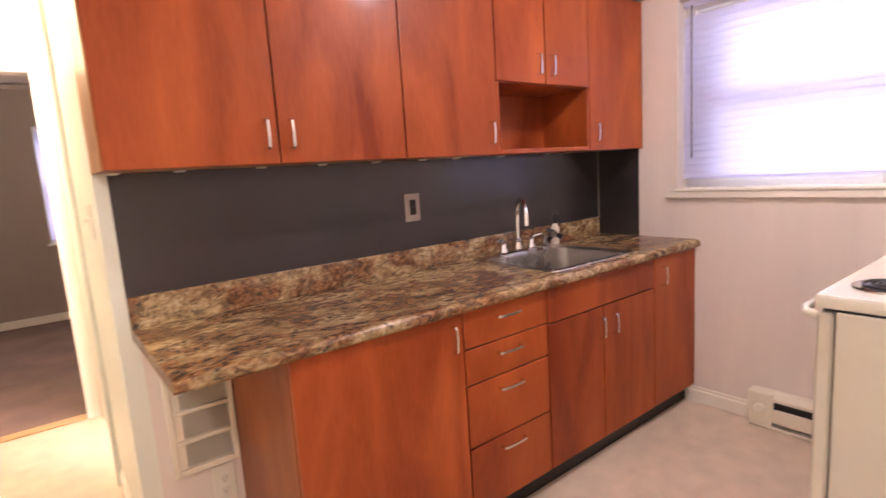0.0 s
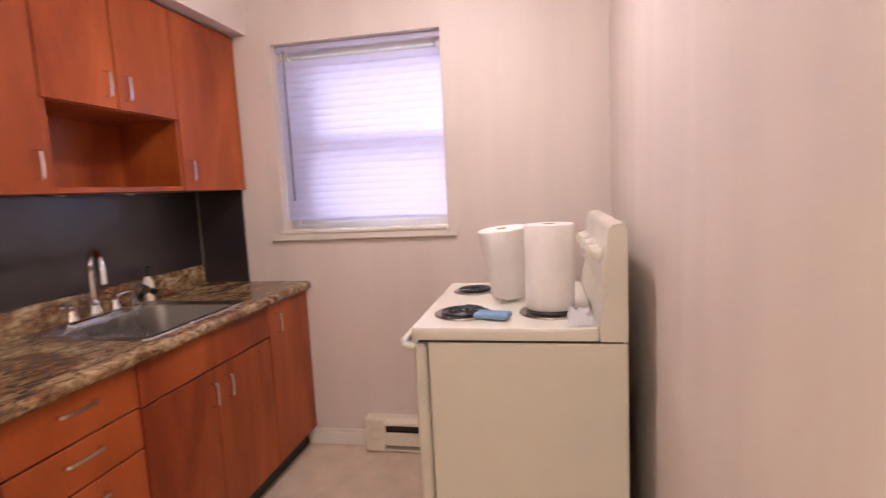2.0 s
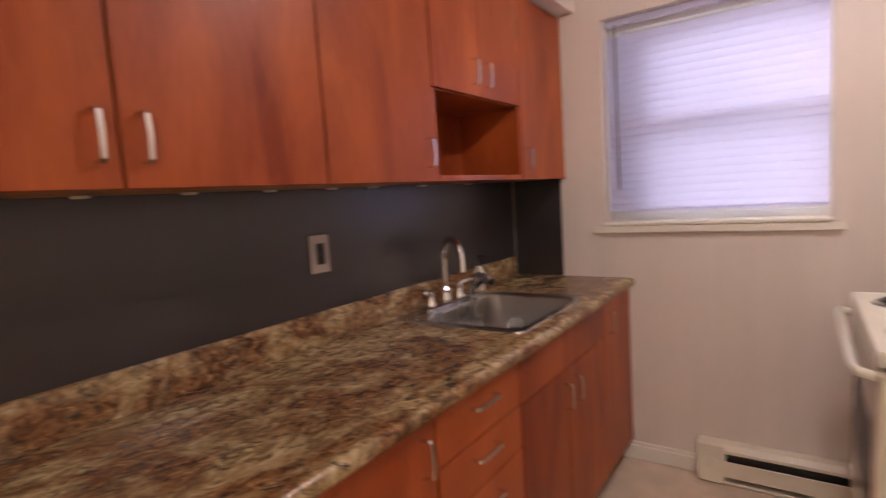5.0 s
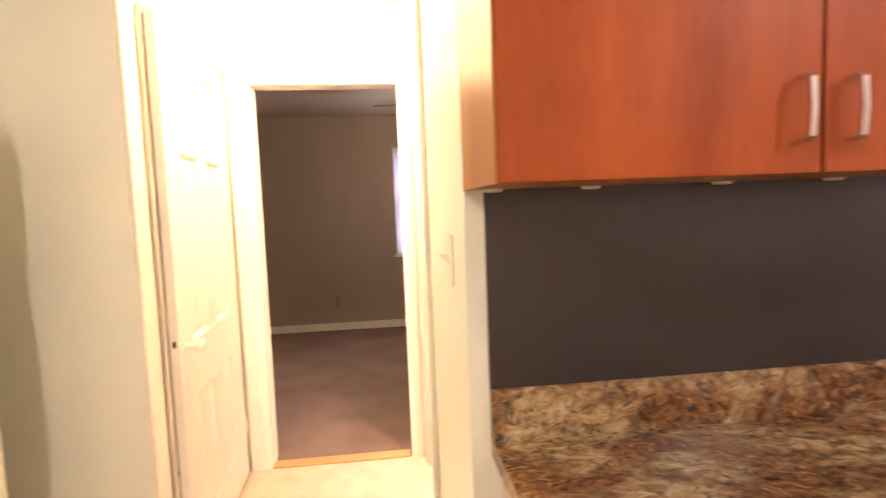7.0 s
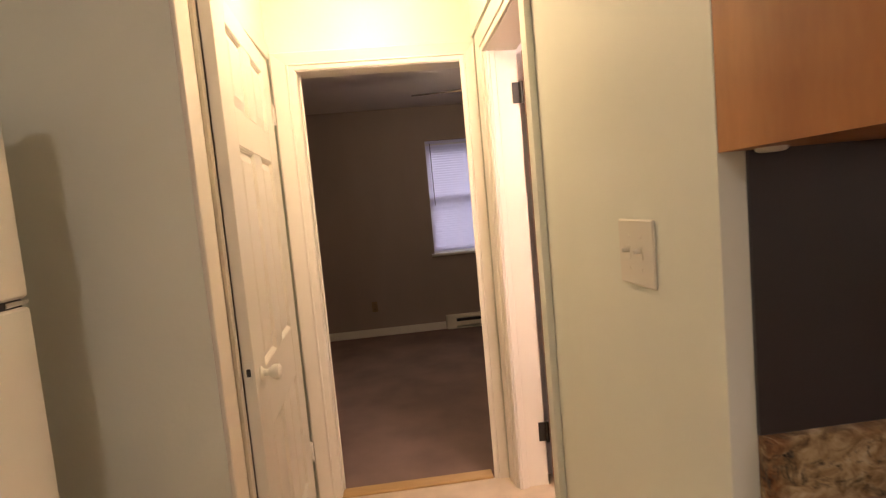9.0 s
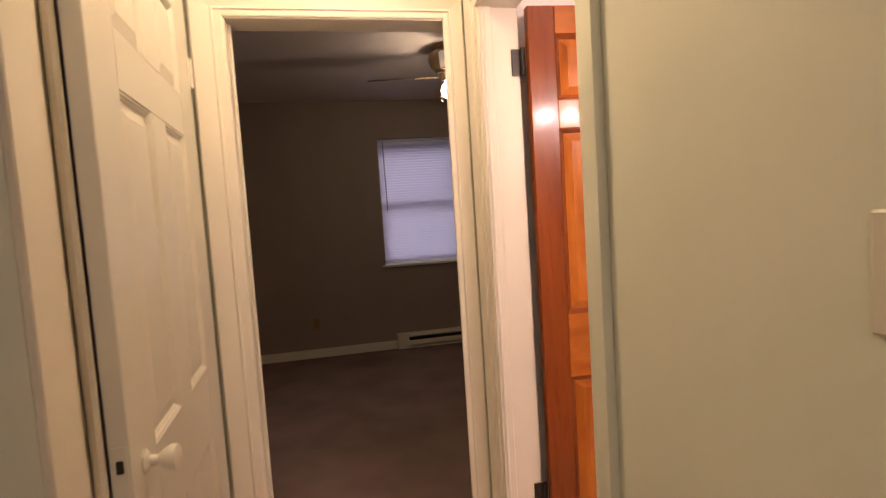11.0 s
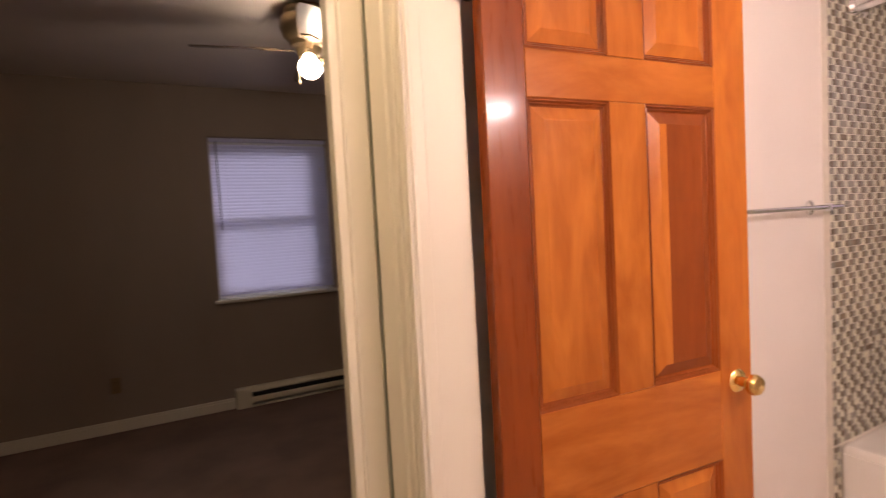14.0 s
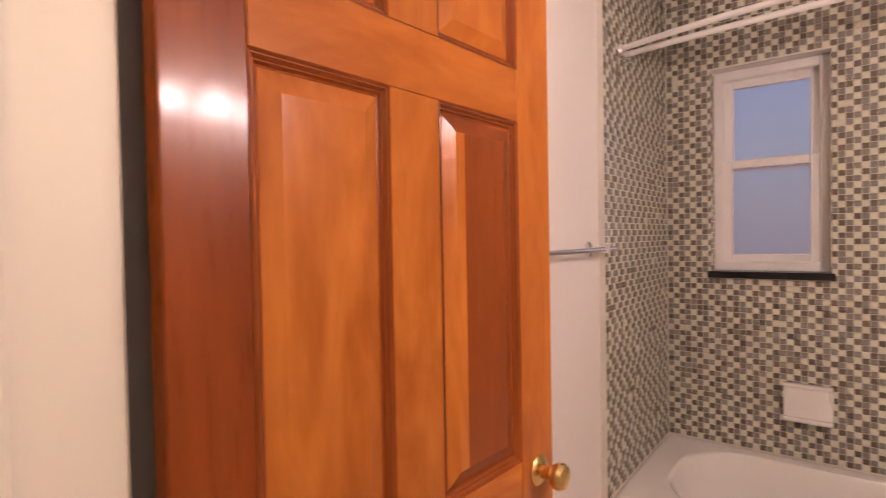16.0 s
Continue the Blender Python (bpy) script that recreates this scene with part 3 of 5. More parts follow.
def sash_window(name, m, w, z0, z1, d, label, pane_mat, meet=0.5, frame_w=0.045, sill=None, sash_w=0.04):
    """A double-hung window: frame, two sashes, panes, sill. Local x across (0..w), y outwards, z up."""
    t = thing(name, (0, 0, 0), label, "window", kind="structure", m=m)
    zm = z0 + (z1 - z0) * meet

    def ring(nm, x0, x1, za, zb, f, y0, y1, parent):
        bm = bmesh.new()
        box(bm, x0, x0 + f, y0, y1, za, zb, 0.003)
        box(bm, x1 - f, x1, y0, y1, za, zb, 0.003)
        box(bm, x0 + f, x1 - f, y0, y1, za, za + f, 0.003)
        box(bm, x0 + f, x1 - f, y0, y1, zb - f, zb, 0.003)
        return part(nm, bm, VINYLFRAME, parent)
    ring("window_frame", 0.001, w - 0.001, z0 + 0.001, z1 - 0.001, frame_w, d, d + 0.09, t)
    a, b = frame_w - 0.004, w - frame_w + 0.004
    for nm, za, zb, y in (("lower_sash", z0 + frame_w - 0.004, zm + 0.02, d + 0.012), ("upper_sash", zm - 0.02, z1 - frame_w + 0.004, d + 0.046)):
        s = ring(nm, a, b, za, zb, sash_w, y, y + 0.03, t)
        p = part("pane", boxed(a + sash_w - 0.005, b - sash_w + 0.005, y + 0.012, y + 0.017, za + sash_w - 0.005, zb - sash_w + 0.005), pane_mat, s)
        p.visible_shadow = False
    return t


# kitchen window: local x = -y, local y = +x
MK = pose(XR, KW[1], 0, 0, 0, -90)
KWW = KW[1] - KW[0]
sash_window("window_kitchen", MK, KWW, KW[2], KW[3], 0.10, "white vinyl double-hung kitchen window", CLEAR)
blind(MK, KWW, 1.222, KW[3], 0.055, 66, "white mini blind lowered over the kitchen window", pitch=0.0355, knob=False)
_sill = thing("window_sill_kitchen", (XR, 0.89, KW[2]), "cream painted wooden kitchen window sill", "window sill", kind="structure")
part("stool", boxed(XR - 0.028, XR + 0.10, KW[0] - 0.001, KW[1] + 0.001, KW[2] - 0.005, KW[2] + 0.012, 0.004), TRIM, _sill)
part("apron", boxed(XR - 0.022, XR, KW[0] - 0.042, KW[1] + 0.06, KW[2] - 0.041, KW[2] - 0.006, 0.004), TRIM, _sill)

MB = pose(BW[0], YN, 0)
BWW = BW[1] - BW[0]
sash_window("window_bedroom", MB, BWW, BW[2], BW[3], 0.10, "white double-hung bedroom window", CLEAR)
blind(MB, BWW, 0.875, BW[3], 0.05, 66, "white mini blind lowered over the bedroom window", pitch=0.026)
_sill = thing("window_sill_bedroom", (0.5, YN, BW[2]), "painted bedroom window sill", "window sill", kind="structure")
part("stool", boxed(BW[0] - 0.03, BW[1] + 0.03, YN - 0.03, YN + 0.10, BW[2] - 0.02, BW[2] + 0.004, 0.004), TRIM, _sill)

MT = pose(BX, TW[1], 0, 0, 0, -90)
sash_window("window_bath", MT, TW[1] - TW[0], TW[2] + 0.012, TW[3], 0.065, "white vinyl window with frosted panes in the tiled wall", FROST, meet=0.53, frame_w=0.038, sash_w=0.038)


# ---- kitchen cabinets ----
def bar_pull(parent, p, length=0.095, vertical=True):
    """A flat arched bar pull; p is the middle of its root on the door face (door faces -y)."""
    bm = bmesh.new()
    x, y, z = p
    h = length / 2
    prof = [(-h, 0.0), (-h, -0.020), (-h * 0.86, -0.028), (0, -0.031), (h * 0.86, -0.028), (h, -0.020), (h, 0.0)]
    inner = [(-h + 0.006, 0.0), (-h + 0.006, -0.018), (-h * 0.80, -0.022), (0, -0.025), (h * 0.80, -0.022), (h - 0.006, -0.018), (h - 0.006, 0.0)]
    rings = []
    for (a, d), (b, e) in zip(prof, inner):
        r = []
        for w, q, k in ((-0.005, a, d), (0.005, a, d), (0.005, b, e), (-0.005, b, e)):
            r.append((x + w, y + k, z + q) if vertical else (x + q, y + k, z + w))
        rings.append(r)
    loft(bm, rings)
    return part("handle", bm, NICKEL, parent, "satin nickel bar pull")


def door_panel(parent, x0, x1, z0, z1, y, mat=CHERRY, name="door"):
    g = 0.0034
    return part(name, boxed(x0 + g, x1 - g, y, y + 0.018, z0 + g, z1 - g, 0.0015), mat, parent)


UY, UZ0, UZ1 = 1.528, 1.403, 2.182
UPPER = [(0.087, 0.571, "b", 0.53), (0.571, 1.055, "b", 0.609), (1.055, 1.535, "b", 1.488), (2.175, XR - 0.004, "b", 2.217)]


def upper_unit(x0, x1, handle_x, z0=UZ0, hz=1.493, label="cherry-red laminate wall cabinet with a closed flat door"):
    t = thing("wall_cabinet", ((x0 + x1) / 2, YB, z0), label, "cabinet", "wall cabinets over the counter")
    part("body", boxed(x0 + 0.001, x1 - 0.001, UY + 0.019, YB - 0.001, z0, UZ1 - 0.002), CHERRY_LIT_SIDE, t)
    d = door_panel(t, x0, x1, z0 - 0.004, UZ1 - 0.004, UY)
    bar_pull(d, (handle_x, UY, hz))
    return t


for x0, x1, _k, hx in UPPER:
    upper_unit(x0, x1, hx)
e = bpy.data.objects["wall_cabinet"]
# Left door edge gets the same light-struck tan as the cabinet side.
part("lit_edge_band", boxed(0.0862, 0.0891, UY + 0.0006, UY + 0.0185, UZ0 - 0.0015, UZ1 - 0.0065), CHERRY_LIT_SIDE, e)
# short unit over the open niche
t = thing("wall_cabinet", (1.855, YB, UZ0), "cherry-red wall cabinet with two short doors over an open niche", "cabinet", "wall cabinets over the counter")
part("body", boxed(1.536, 2.174, UY + 0.019, YB - 0.001, 1.706, UZ1 - 0.002), CHERRY, t)
for a, b, hx in ((1.535, 1.852, 1.797), (1.852, 2.175, 1.89)):
    d = door_panel(t, a, b, 1.706, UZ1 - 0.004, UY)
    bar_pull(d, (hx, UY, 1.792))
part("side_panel", boxed(1.536, 1.552, UY + 0.004, YB - 0.001, UZ0, 1.705, 0.001), CHERRY, t)
part("side_panel", boxed(2.158, 2.174, UY + 0.004, YB - 0.001, UZ0, 1.705, 0.001), CHERRY, t)
part("niche_shelf", boxed(1.552, 2.158, UY + 0.002, YB - 0.001, UZ0, UZ0 + 0.02, 0.001), CHERRY_H, t)
part("niche_back", boxed(1.552, 2.158, YB - 0.012, YB - 0.001, UZ0 + 0.02, 1.705), CHERRY, t)

for x in (0.14, 0.33, 0.60, 0.84, 1.08, 1.32, 1.52, 1.81, 2.16):
    bm = lathe(bmesh.new(), [(0.001, 0), (0.014, 0.0), (0.018, 0.002), (0.019, 0.006), (0.001, 0.006)], Matrix.Translation((x, 1.798, 1.397)), 20)
    solid("puck_light", bm, PLASTIC, "small unlit puck light under the wall cabinets", "light", "puck lights under the cabinets")

BY, BZ0, BZ1 = 1.23, 0.10, 0.868


def base_unit(x0, x1, label, high=0.868):
    t = thing("base_cabinet", ((x0 + x1) / 2, BY + 0.3, 0), label, "cabinet", "base cabinets under the counter")
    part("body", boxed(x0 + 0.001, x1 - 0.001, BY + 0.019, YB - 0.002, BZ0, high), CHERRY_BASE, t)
    part("toe_kick", boxed(x0 + 0.001, x1 - 0.001, BY + 0.055, BY + 0.07, 0, BZ0), TOEKICK, t, "black recessed toe kick")
    return t


t = base_unit(0.41, 1.028, "cherry-red base cabinet with one wide door and a glossy orange-brown side")
d = door_panel(t, 0.41, 1.028, BZ0, BZ1, BY)
bar_pull(d, (0.978, BY, 0.782))
t = base_unit(1.028, 1.462, "cherry-red base cabinet with four drawers")
for a, b, hz in ((0.728, BZ1, 0.82), (0.595, 0.728, 0.684), (0.360, 0.595, 0.547), (BZ0, 0.360, 0.318)):
    d = door_panel(t, 1.028, 1.462, a, b, BY, CHERRY_H, "drawer")
    bar_pull(d, (1.238, BY, hz), 0.12, False)
t = base_unit(1.462, 2.25, "cherry-red sink cabinet with a false front and two doors", 0.70)
door_panel(t, 1.462, 2.25, 0.720, BZ1, BY, CHERRY_H, "false_front")
for a, b, hx in ((1.462, 1.832, 1.806), (1.832, 2.25, 1.903)):
    d = door_panel(t, a, b, BZ0, 0.720, BY)
    bar_pull(d, (hx, BY, 0.625))
t = base_unit(2.25, XR - 0.004, "narrow cherry-red base cabinet beside the window wall")
d = door_panel(t, 2.25, XR - 0.004, BZ0, BZ1, BY)
bar_pull(d, (2.32, BY, 0.768))

# worktop with sink cut-out, rounded front edge and upstand
SX0, SX1, SY0, SY1 = 1.585, 2.135, 1.285, 1.79
top = thing("worktop", (1.4, 1.5, 0.869), "brown granite-print laminate worktop with rounded front edge", "countertop")


def slab(x0, x1, y0, y1, front):
    bm = bmesh.new()
    if front:
        prof = [(y1, 0.869), (y0 + 0.006, 0.869), (y0, 0.876), (y0 - 0.001, 0.888), (y0 + 0.003, 0.899), (y0 + 0.011, 0.905), (y0 + 0.022, 0.907), (y1, 0.907)]
    else:
        prof = [(y1, 0.869), (y0, 0.869), (y0, 0.907), (y1, 0.907)]
    return loft(bm, [[(x, y, z) for y, z in prof] for x in (x0, x1)])


WX0, WX1, WY = 0.127, XR - 0.001, 1.205
bm = slab(WX0, SX0, WY, YB - 0.02, True)
for x0, x1, y0, y1, f in ((SX0, SX1, WY, SY0, True), (SX1, WX1, WY, YB - 0.02, True), (SX0, SX1, SY1, YB - 0.02, False)):
    b2 = slab(x0, x1, y0, y1, f)
    me = bpy.data.meshes.new("tmp")
    b2.to_mesh(me)
    b2.free()
    bm.from_mesh(me)
    bpy.data.meshes.remove(me)
weighted(part("slab", bm, GRANITE, top))
bm = loft(bmesh.new(), [[(x, y, z) for y, z in ((YB - 0.001, 0.869), (YB - 0.020, 0.869), (YB - 0.020, 0.998), (YB - 0.017, 1.006), (YB - 0.010, 1.009), (YB - 0.001, 1.009))] for x in (WX0, WX1 - 0.02)])
part("upstand", bm, GRANITE, top, "granite-print upstand along the wall")

structure("backsplash", boxed(0.127, XR - 0.002, YB - 0.006, YB, 1.009, UZ0), SPLASH, "smooth charcoal laminate backsplash panel", "backsplash")
structure("backsplash_side", boxed(XR - 0.006, XR, 1.557, YB - 0.007, 0.908, UZ0), SPLASH, "charcoal laminate side splash", "backsplash")
structure("splash_trim", boxed(XR - 0.012, XR - 0.0065, YB - 0.012, YB - 0.0065, 1.01, UZ0), PLATE, "thin grey metal corner strip", "trim")

# sink
sink = thing("sink", (1.86, 1.53, 0.907), "stainless steel single-bowl drop-in sink", "sink")
bm = bmesh.new()
cx, cy, w, h = (SX0 + SX1) / 2, (1.27 + 1.795) / 2, 0.59, 0.53
bx, by, bw, bh = cx, 1.49, 0.51, 0.385
loft(bm, [rounded(cx, cy, w, h, 0.03, 0.9075), rounded(cx, cy, w - 0.004, h - 0.004, 0.03, 0.913), rounded(cx, cy, w - 0.03, h - 0.03, 0.03, 0.914), rounded(bx, by, bw + 0.012, bh + 0.012, 0.05, 0.912), rounded(bx, by, bw, bh, 0.05, 0.905), rounded(bx, by, bw - 0.02, bh - 0.02, 0.06, 0.77), rounded(bx, by, bw - 0.07, bh - 0.07, 0.07, 0.742), rounded(bx, by, 0.10, 0.10, 0.05, 0.737)], cap0=False)
weighted(part("bowl", bm, STEEL, sink))
part("drain", lathe(bmesh.new(), [(0.001, 0), (0.018, 0), (0.022, 0.003), (0.04, 0.003), (0.044, 0.0), (0.044, -0.004)], Matrix.Translation((bx, by, 0.7395)), 24), CHROME, sink)

# faucet
fa = thing("faucet", (1.86, 1.745, 0.914), "chrome two-handle gooseneck faucet with side sprayer", "faucet")
part("deck_plate", loft(bmesh.new(), [rounded(1.845, 1.745, 0.27, 0.055, 0.027, 0.914), rounded(1.845, 1.745, 0.27, 0.055, 0.027, 0.921), rounded(1.845, 1.745, 0.25, 0.04, 0.02, 0.927)]), CHROME, fa)
sp = [(1.85, 1.745, 0.925), (1.85, 1.745, 1.06)]
dx, dy = -0.53, -0.85
for k in range(0, 10):
    a = radians(180 - 20 * k)
    sp.append((1.85 + dx * (0.085 + 0.085 * math.cos(a)), 1.745 + dy * (0.085 + 0.085 * math.cos(a)), 1.10 + 0.085 * math.sin(a)))
sp.append((1.85 + dx * 0.17, 1.745 + dy * 0.17, 1.065))
part("spout", tube(bmesh.new(), sp, [0.012] * (len(sp) - 1) + [0.013], 14), CHROME, fa)
part("spout_base", lathe(bmesh.new(), [(0.024, 0), (0.024, 0.02), (0.018, 0.034), (0.020, 0.05), (0.013, 0.062)], Matrix.Translation((1.85, 1.745, 0.925)), 20), CHROME, fa)
for x, s in ((1.745, -1), (1.950, 1)):
    h = part("handle_base", lathe(bmesh.new(), [(0.022, 0), (0.022, 0.012), (0.015, 0.024), (0.017, 0.05), (0.010, 0.058)], Matrix.Translation((x, 1.745, 0.925)), 18), CHROME, fa)
    part("lever", tube(bmesh.new(), [(x, 1.745, 0.978), (x + s * 0.02, 1.735, 0.988), (x + s * 0.065, 1.72, 0.992)], [0.007, 0.008, 0.006], 10), CHROME, h)
spb = part("sprayer_holder", lathe(bmesh.new(), [(0.024, 0), (0.024, 0.006), (0.017, 0.012), (0.017, 0.03)], Matrix.Translation((2.045, 1.735, 0.9145)), 18), CHROME, fa)
part("sprayer_head", tube(bmesh.new(), [(2.045, 1.735, 0.944), (2.045, 1.73, 0.985), (2.035, 1.70, 1.005), (2.02, 1.65, 0.99)], [0.014, 0.013, 0.016, 0.020], 12), CHROME, spb)
# Black lower part of the sprayer, modelled apart from its chrome head.
part("sprayer_underside", tube(bmesh.new(), [(2.05, 1.735, 0.935), (2.07, 1.69, 0.985), (2.085, 1.65, 0.965)], [0.009, 0.014, 0.018], 10), BLACK, fa)
sd = thing("soap_dispenser", (2.19, 1.785, 0.907), "clear soap bottle with a dark pump top", "soap dispenser")
part("bottle", lathe(bmesh.new(), [(0.022, 0), (0.023, 0.005), (0.023, 0.085), (0.014, 0.105), (0.012, 0.115)], Matrix.Translation((2.19, 1.785, 0.908)), 18), PLASTIC, sd)
part("pump", tube(bmesh.new(), [(2.19, 1.785, 1.022), (2.19, 1.785, 1.062), (2.18, 1.765, 1.07), (2.165, 1.74, 1.066)], [0.013, 0.007, 0.007, 0.005], 10), BLACK, sd)


# ---- wall plates, vent, heaters ----
def outlet(name, m, label, kind_of, plate=PLASTIC, w=0.072, h=0.118, dark=False):
    """A wall plate; local x across, y into the wall, z up, the plate's middle at the origin."""
    t = thing(name, (0, 0, 0), label, "outlet" if kind_of != "switch" else "light switch", m=m)
    part("plate", boxed(-w / 2, w / 2, -0.006, 0, -h / 2, h / 2, 0.003), plate, t)
    if kind_of == "duplex":
        for z in (0.024, -0.024):
            f = part("socket", boxed(-0.016, 0.016, -0.009, -0.0055, z - 0.014, z + 0.014, 0.004), BLACK if dark else plate, t)
            for x in (-0.006, 0.006):
                part("slot", boxed(x - 0.0012, x + 0.0012, -0.0096, -0.0085, z - 0.003, z + 0.007), BLACK, f)
            part("slot", boxed(-0.0022, 0.0022, -0.0096, -0.0085, z - 0.010, z - 0.006), BLACK, f)
    elif kind_of == "decora":
        f = part("insert", boxed(-0.017, 0.017, -0.009, -0.0055, -0.034, 0.034, 0.002), BLACK, t)
        for z in (0.018, -0.018):
            part("socket", boxed(-0.011, 0.011, -0.0105, -0.0085, z - 0.010, z + 0.010, 0.002), IRON, f)
    else:
        for x in ((-0.023, 0.023) if w > 0.1 else (0,)):
            f = part("slot", boxed(x - 0.006, x + 0.006, -0.0075, -0.0055, -0.013, 0.013, 0.001), plate, t)
            part("toggle", boxed(x - 0.004, x + 0.004, -0.022, -0.007, 0.0, 0.009, 0.002), plate, f)
            for z in (-0.03, 0.03):
                part("screw", lathe(bmesh.new(), [(0.001, 0), (0.0035, 0), (0.003, 0.001)], Matrix.Translation((x, -0.0062, z)) @ pose(0, 0, 0, 90), 8), plate, t)
    return t


outlet("outlet", pose(1.265, YB - 0.006, 1.195), "steel-framed black outlet on the backsplash", "decora", PLATE, 0.08, 0.125)
outlet("outlet", pose(0.345, YB, 0.262), "ivory duplex outlet below the wall vent", "duplex", PLASTIC, 0.08, 0.165)
outlet("light_switch", pose(XE, 2.074, 1.25, 0, 0, -90), "ivory double toggle switch plate on the sage wall", "switch", PLASTIC, 0.135, 0.122)
outlet("outlet", pose(-0.655, YN, 0.335), "dark-framed outlet on the bedroom wall", "duplex", FANMETAL, 0.06, 0.11)

vent = thing("wall_vent", (0.3, YB, 0.35), "cream metal wall register with three louvred rows", "vent")
VX0, VX1, VZ0, VZ1 = 0.187, 0.408, 0.352, 0.86
# Flat dark sheet in place of the shaded duct behind the fins.
part("shade_sheet", boxed(VX0 + 0.01, VX1 - 0.01, YB - 0.003, YB, VZ0 + 0.01, VZ1 - 0.01), VENTSHADE, vent)
bm = bmesh.new()
for a, b in ((VX0, VX0 + 0.02), (VX1 - 0.02, VX1)):
    box(bm, a, b, YB - 0.02, YB, VZ0, VZ1, 0.003)
rows = [VZ0, VZ0 + 0.024, VZ0 + 0.114, VZ0 + 0.130, VZ0 + 0.220, VZ0 + 0.236, VZ0 + 0.326, VZ0 + 0.342, VZ1 - 0.015, VZ1]
for a, b in zip(rows[::2], rows[1::2]):
    box(bm, VX0 + 0.02, VX1 - 0.02, YB - 0.02, YB, a, b, 0.003)
part("frame", bm, VENTMETAL, vent)
fin = finish("fin", boxed(-0.0016, 0.0016, -0.003, 0.003, 0, 0.088), VENTMETAL)
for z in (rows[1], rows[3], rows[5]):
    part("blank", boxed(VX0 + 0.02, VX0 + 0.047, YB - 0.014, YB - 0.004, z, z + 0.089), VENTMETAL, vent)
    for k in range(18):
        o = part("fin", fin, VENTMETAL, vent)
        o.location = (VX0 + 0.052 + k * (VX1 - VX0 - 0.078) / 17, YB - 0.011, z + 0.001)
        o.rotation_euler = (0, 0, radians(10))


def heater(m, length, h, label, dial=False):
    """A baseboard heater; local x along the wall, y into it, z up."""
    t = thing("baseboard_heater", (0, 0, 0), label, "heater", "baseboard heaters", m=m)
    d = 0.072
    part("back_plate", boxed(0, length, -0.012, 0, 0.0, h, 0.002), VENTMETAL, t)
    part("top", loft(bmesh.new(), [[(x, y, z) for y, z in ((-0.012, h), (-d + 0.02, h), (-d, h - 0.02), (-d, h - 0.034), (-d + 0.004, h - 0.034), (-d + 0.022, h - 0.006), (-0.012, h - 0.006))] for x in (0, length)]), VENTMETAL, t)
    part("front_panel", boxed(0, length, -d, -d + 0.006, 0.035, h - 0.07, 0.003), VENTMETAL, t)
    part("lower_lip", boxed(0, length, -d + 0.004, -0.012, 0.0, 0.012, 0.002), VENTMETAL, t)
    part("element", boxed(0.1, length - 0.005, -d + 0.015, -0.014, 0.05, h - 0.045), BLACK, t)
    e = part("end_cap", boxed(-0.002, 0.11, -d - 0.002, 0, 0.0, h + 0.001, 0.006), VENTMETAL, t)
    part("end_cap", boxed(length - 0.04, length + 0.002, -d - 0.002, 0, 0.0, h + 0.001, 0.006), VENTMETAL, t)
    if dial:
        part("dial", lathe(bmesh.new(), [(0.026, 0), (0.026, 0.006), (0.020, 0.014), (0.001, 0.015)], Matrix.Translation((0.055, -d - 0.002, h * 0.55)) @ pose(0, 0, 0, 90), 20), VENTMETAL, e, "round thermostat dial")
    return t


heater(pose(XR, 0.93, 0.004, 0, 0, -90), 1.15, 0.178, "cream electric baseboard heater with a thermostat dial", True)
heater(pose(0.115, YN, 0.01), 1.8, 0.15, "cream electric baseboard heater under the bedroom window")

# ---- stove ----
stove = thing("stove", (2.045, 0.08, 0), "white freestanding electric coil stove", "stove")
TX0, TX1 = 1.664, 2.43
part("body", boxed(TX0, TX1, -0.253, 0.348, 0.02, 0.880, 0.004), ENAMEL, stove)
bm = loft(bmesh.new(), [rounded((TX0 + TX1) / 2, 0.115, TX1 - TX0, 0.575, 0.012, 0.889), rounded((TX0 + TX1) / 2, 0.115, TX1 - TX0 + 0.002, 0.577, 0.014, 0.915), rounded((TX0 + TX1) / 2, 0.115, TX1 - TX0 - 0.008, 0.567, 0.014, 0.926), rounded((TX0 + TX1) / 2, 0.115, TX1 - TX0 - 0.04, 0.53, 0.014, 0.922)])
weighted(part("cooktop", bm, ENAMEL, stove))
# Black filler for the shade in the gap between body and cooktop.
part("gap_shade", boxed(TX0 + 0.006, TX1 - 0.006, -0.24, 0.38, 0.8795, 0.8895), BLACK, stove)
prof = [(-0.253, 0.887), (-0.175, 0.887), (-0.172, 0.93), (-0.180, 0.985), (-0.196, 1.030), (-0.178, 1.05), (-0.200, 1.215), (-0.212, 1.232), (-0.245, 1.236), (-0.253, 1.22)]
weighted(part("backguard", loft(bmesh.new(), [[(x, y, z) for y, z in prof] for x in (TX0, TX1)]), ENAMEL, stove))
od = part("oven_door", boxed(TX0 + 0.006, TX1 - 0.006, 0.355, 0.397, 0.20, 0.872, 0.008), ENAMEL, stove)
part("oven_handle", tube(bmesh.new(), [(TX0 + 0.03, 0.395, 0.855), (TX0 + 0.03, 0.432, 0.865), (TX0 + 0.06, 0.440, 0.867), (TX1 - 0.06, 0.440, 0.867), (TX1 - 0.03, 0.432, 0.865), (TX1 - 0.03, 0.395, 0.855)], 0.013, 10), ENAMEL, od)
part("oven_window", boxed(TX0 + 0.14, TX1 - 0.14, 0.396, 0.399, 0.42, 0.70, 0.001), BLACK, od)
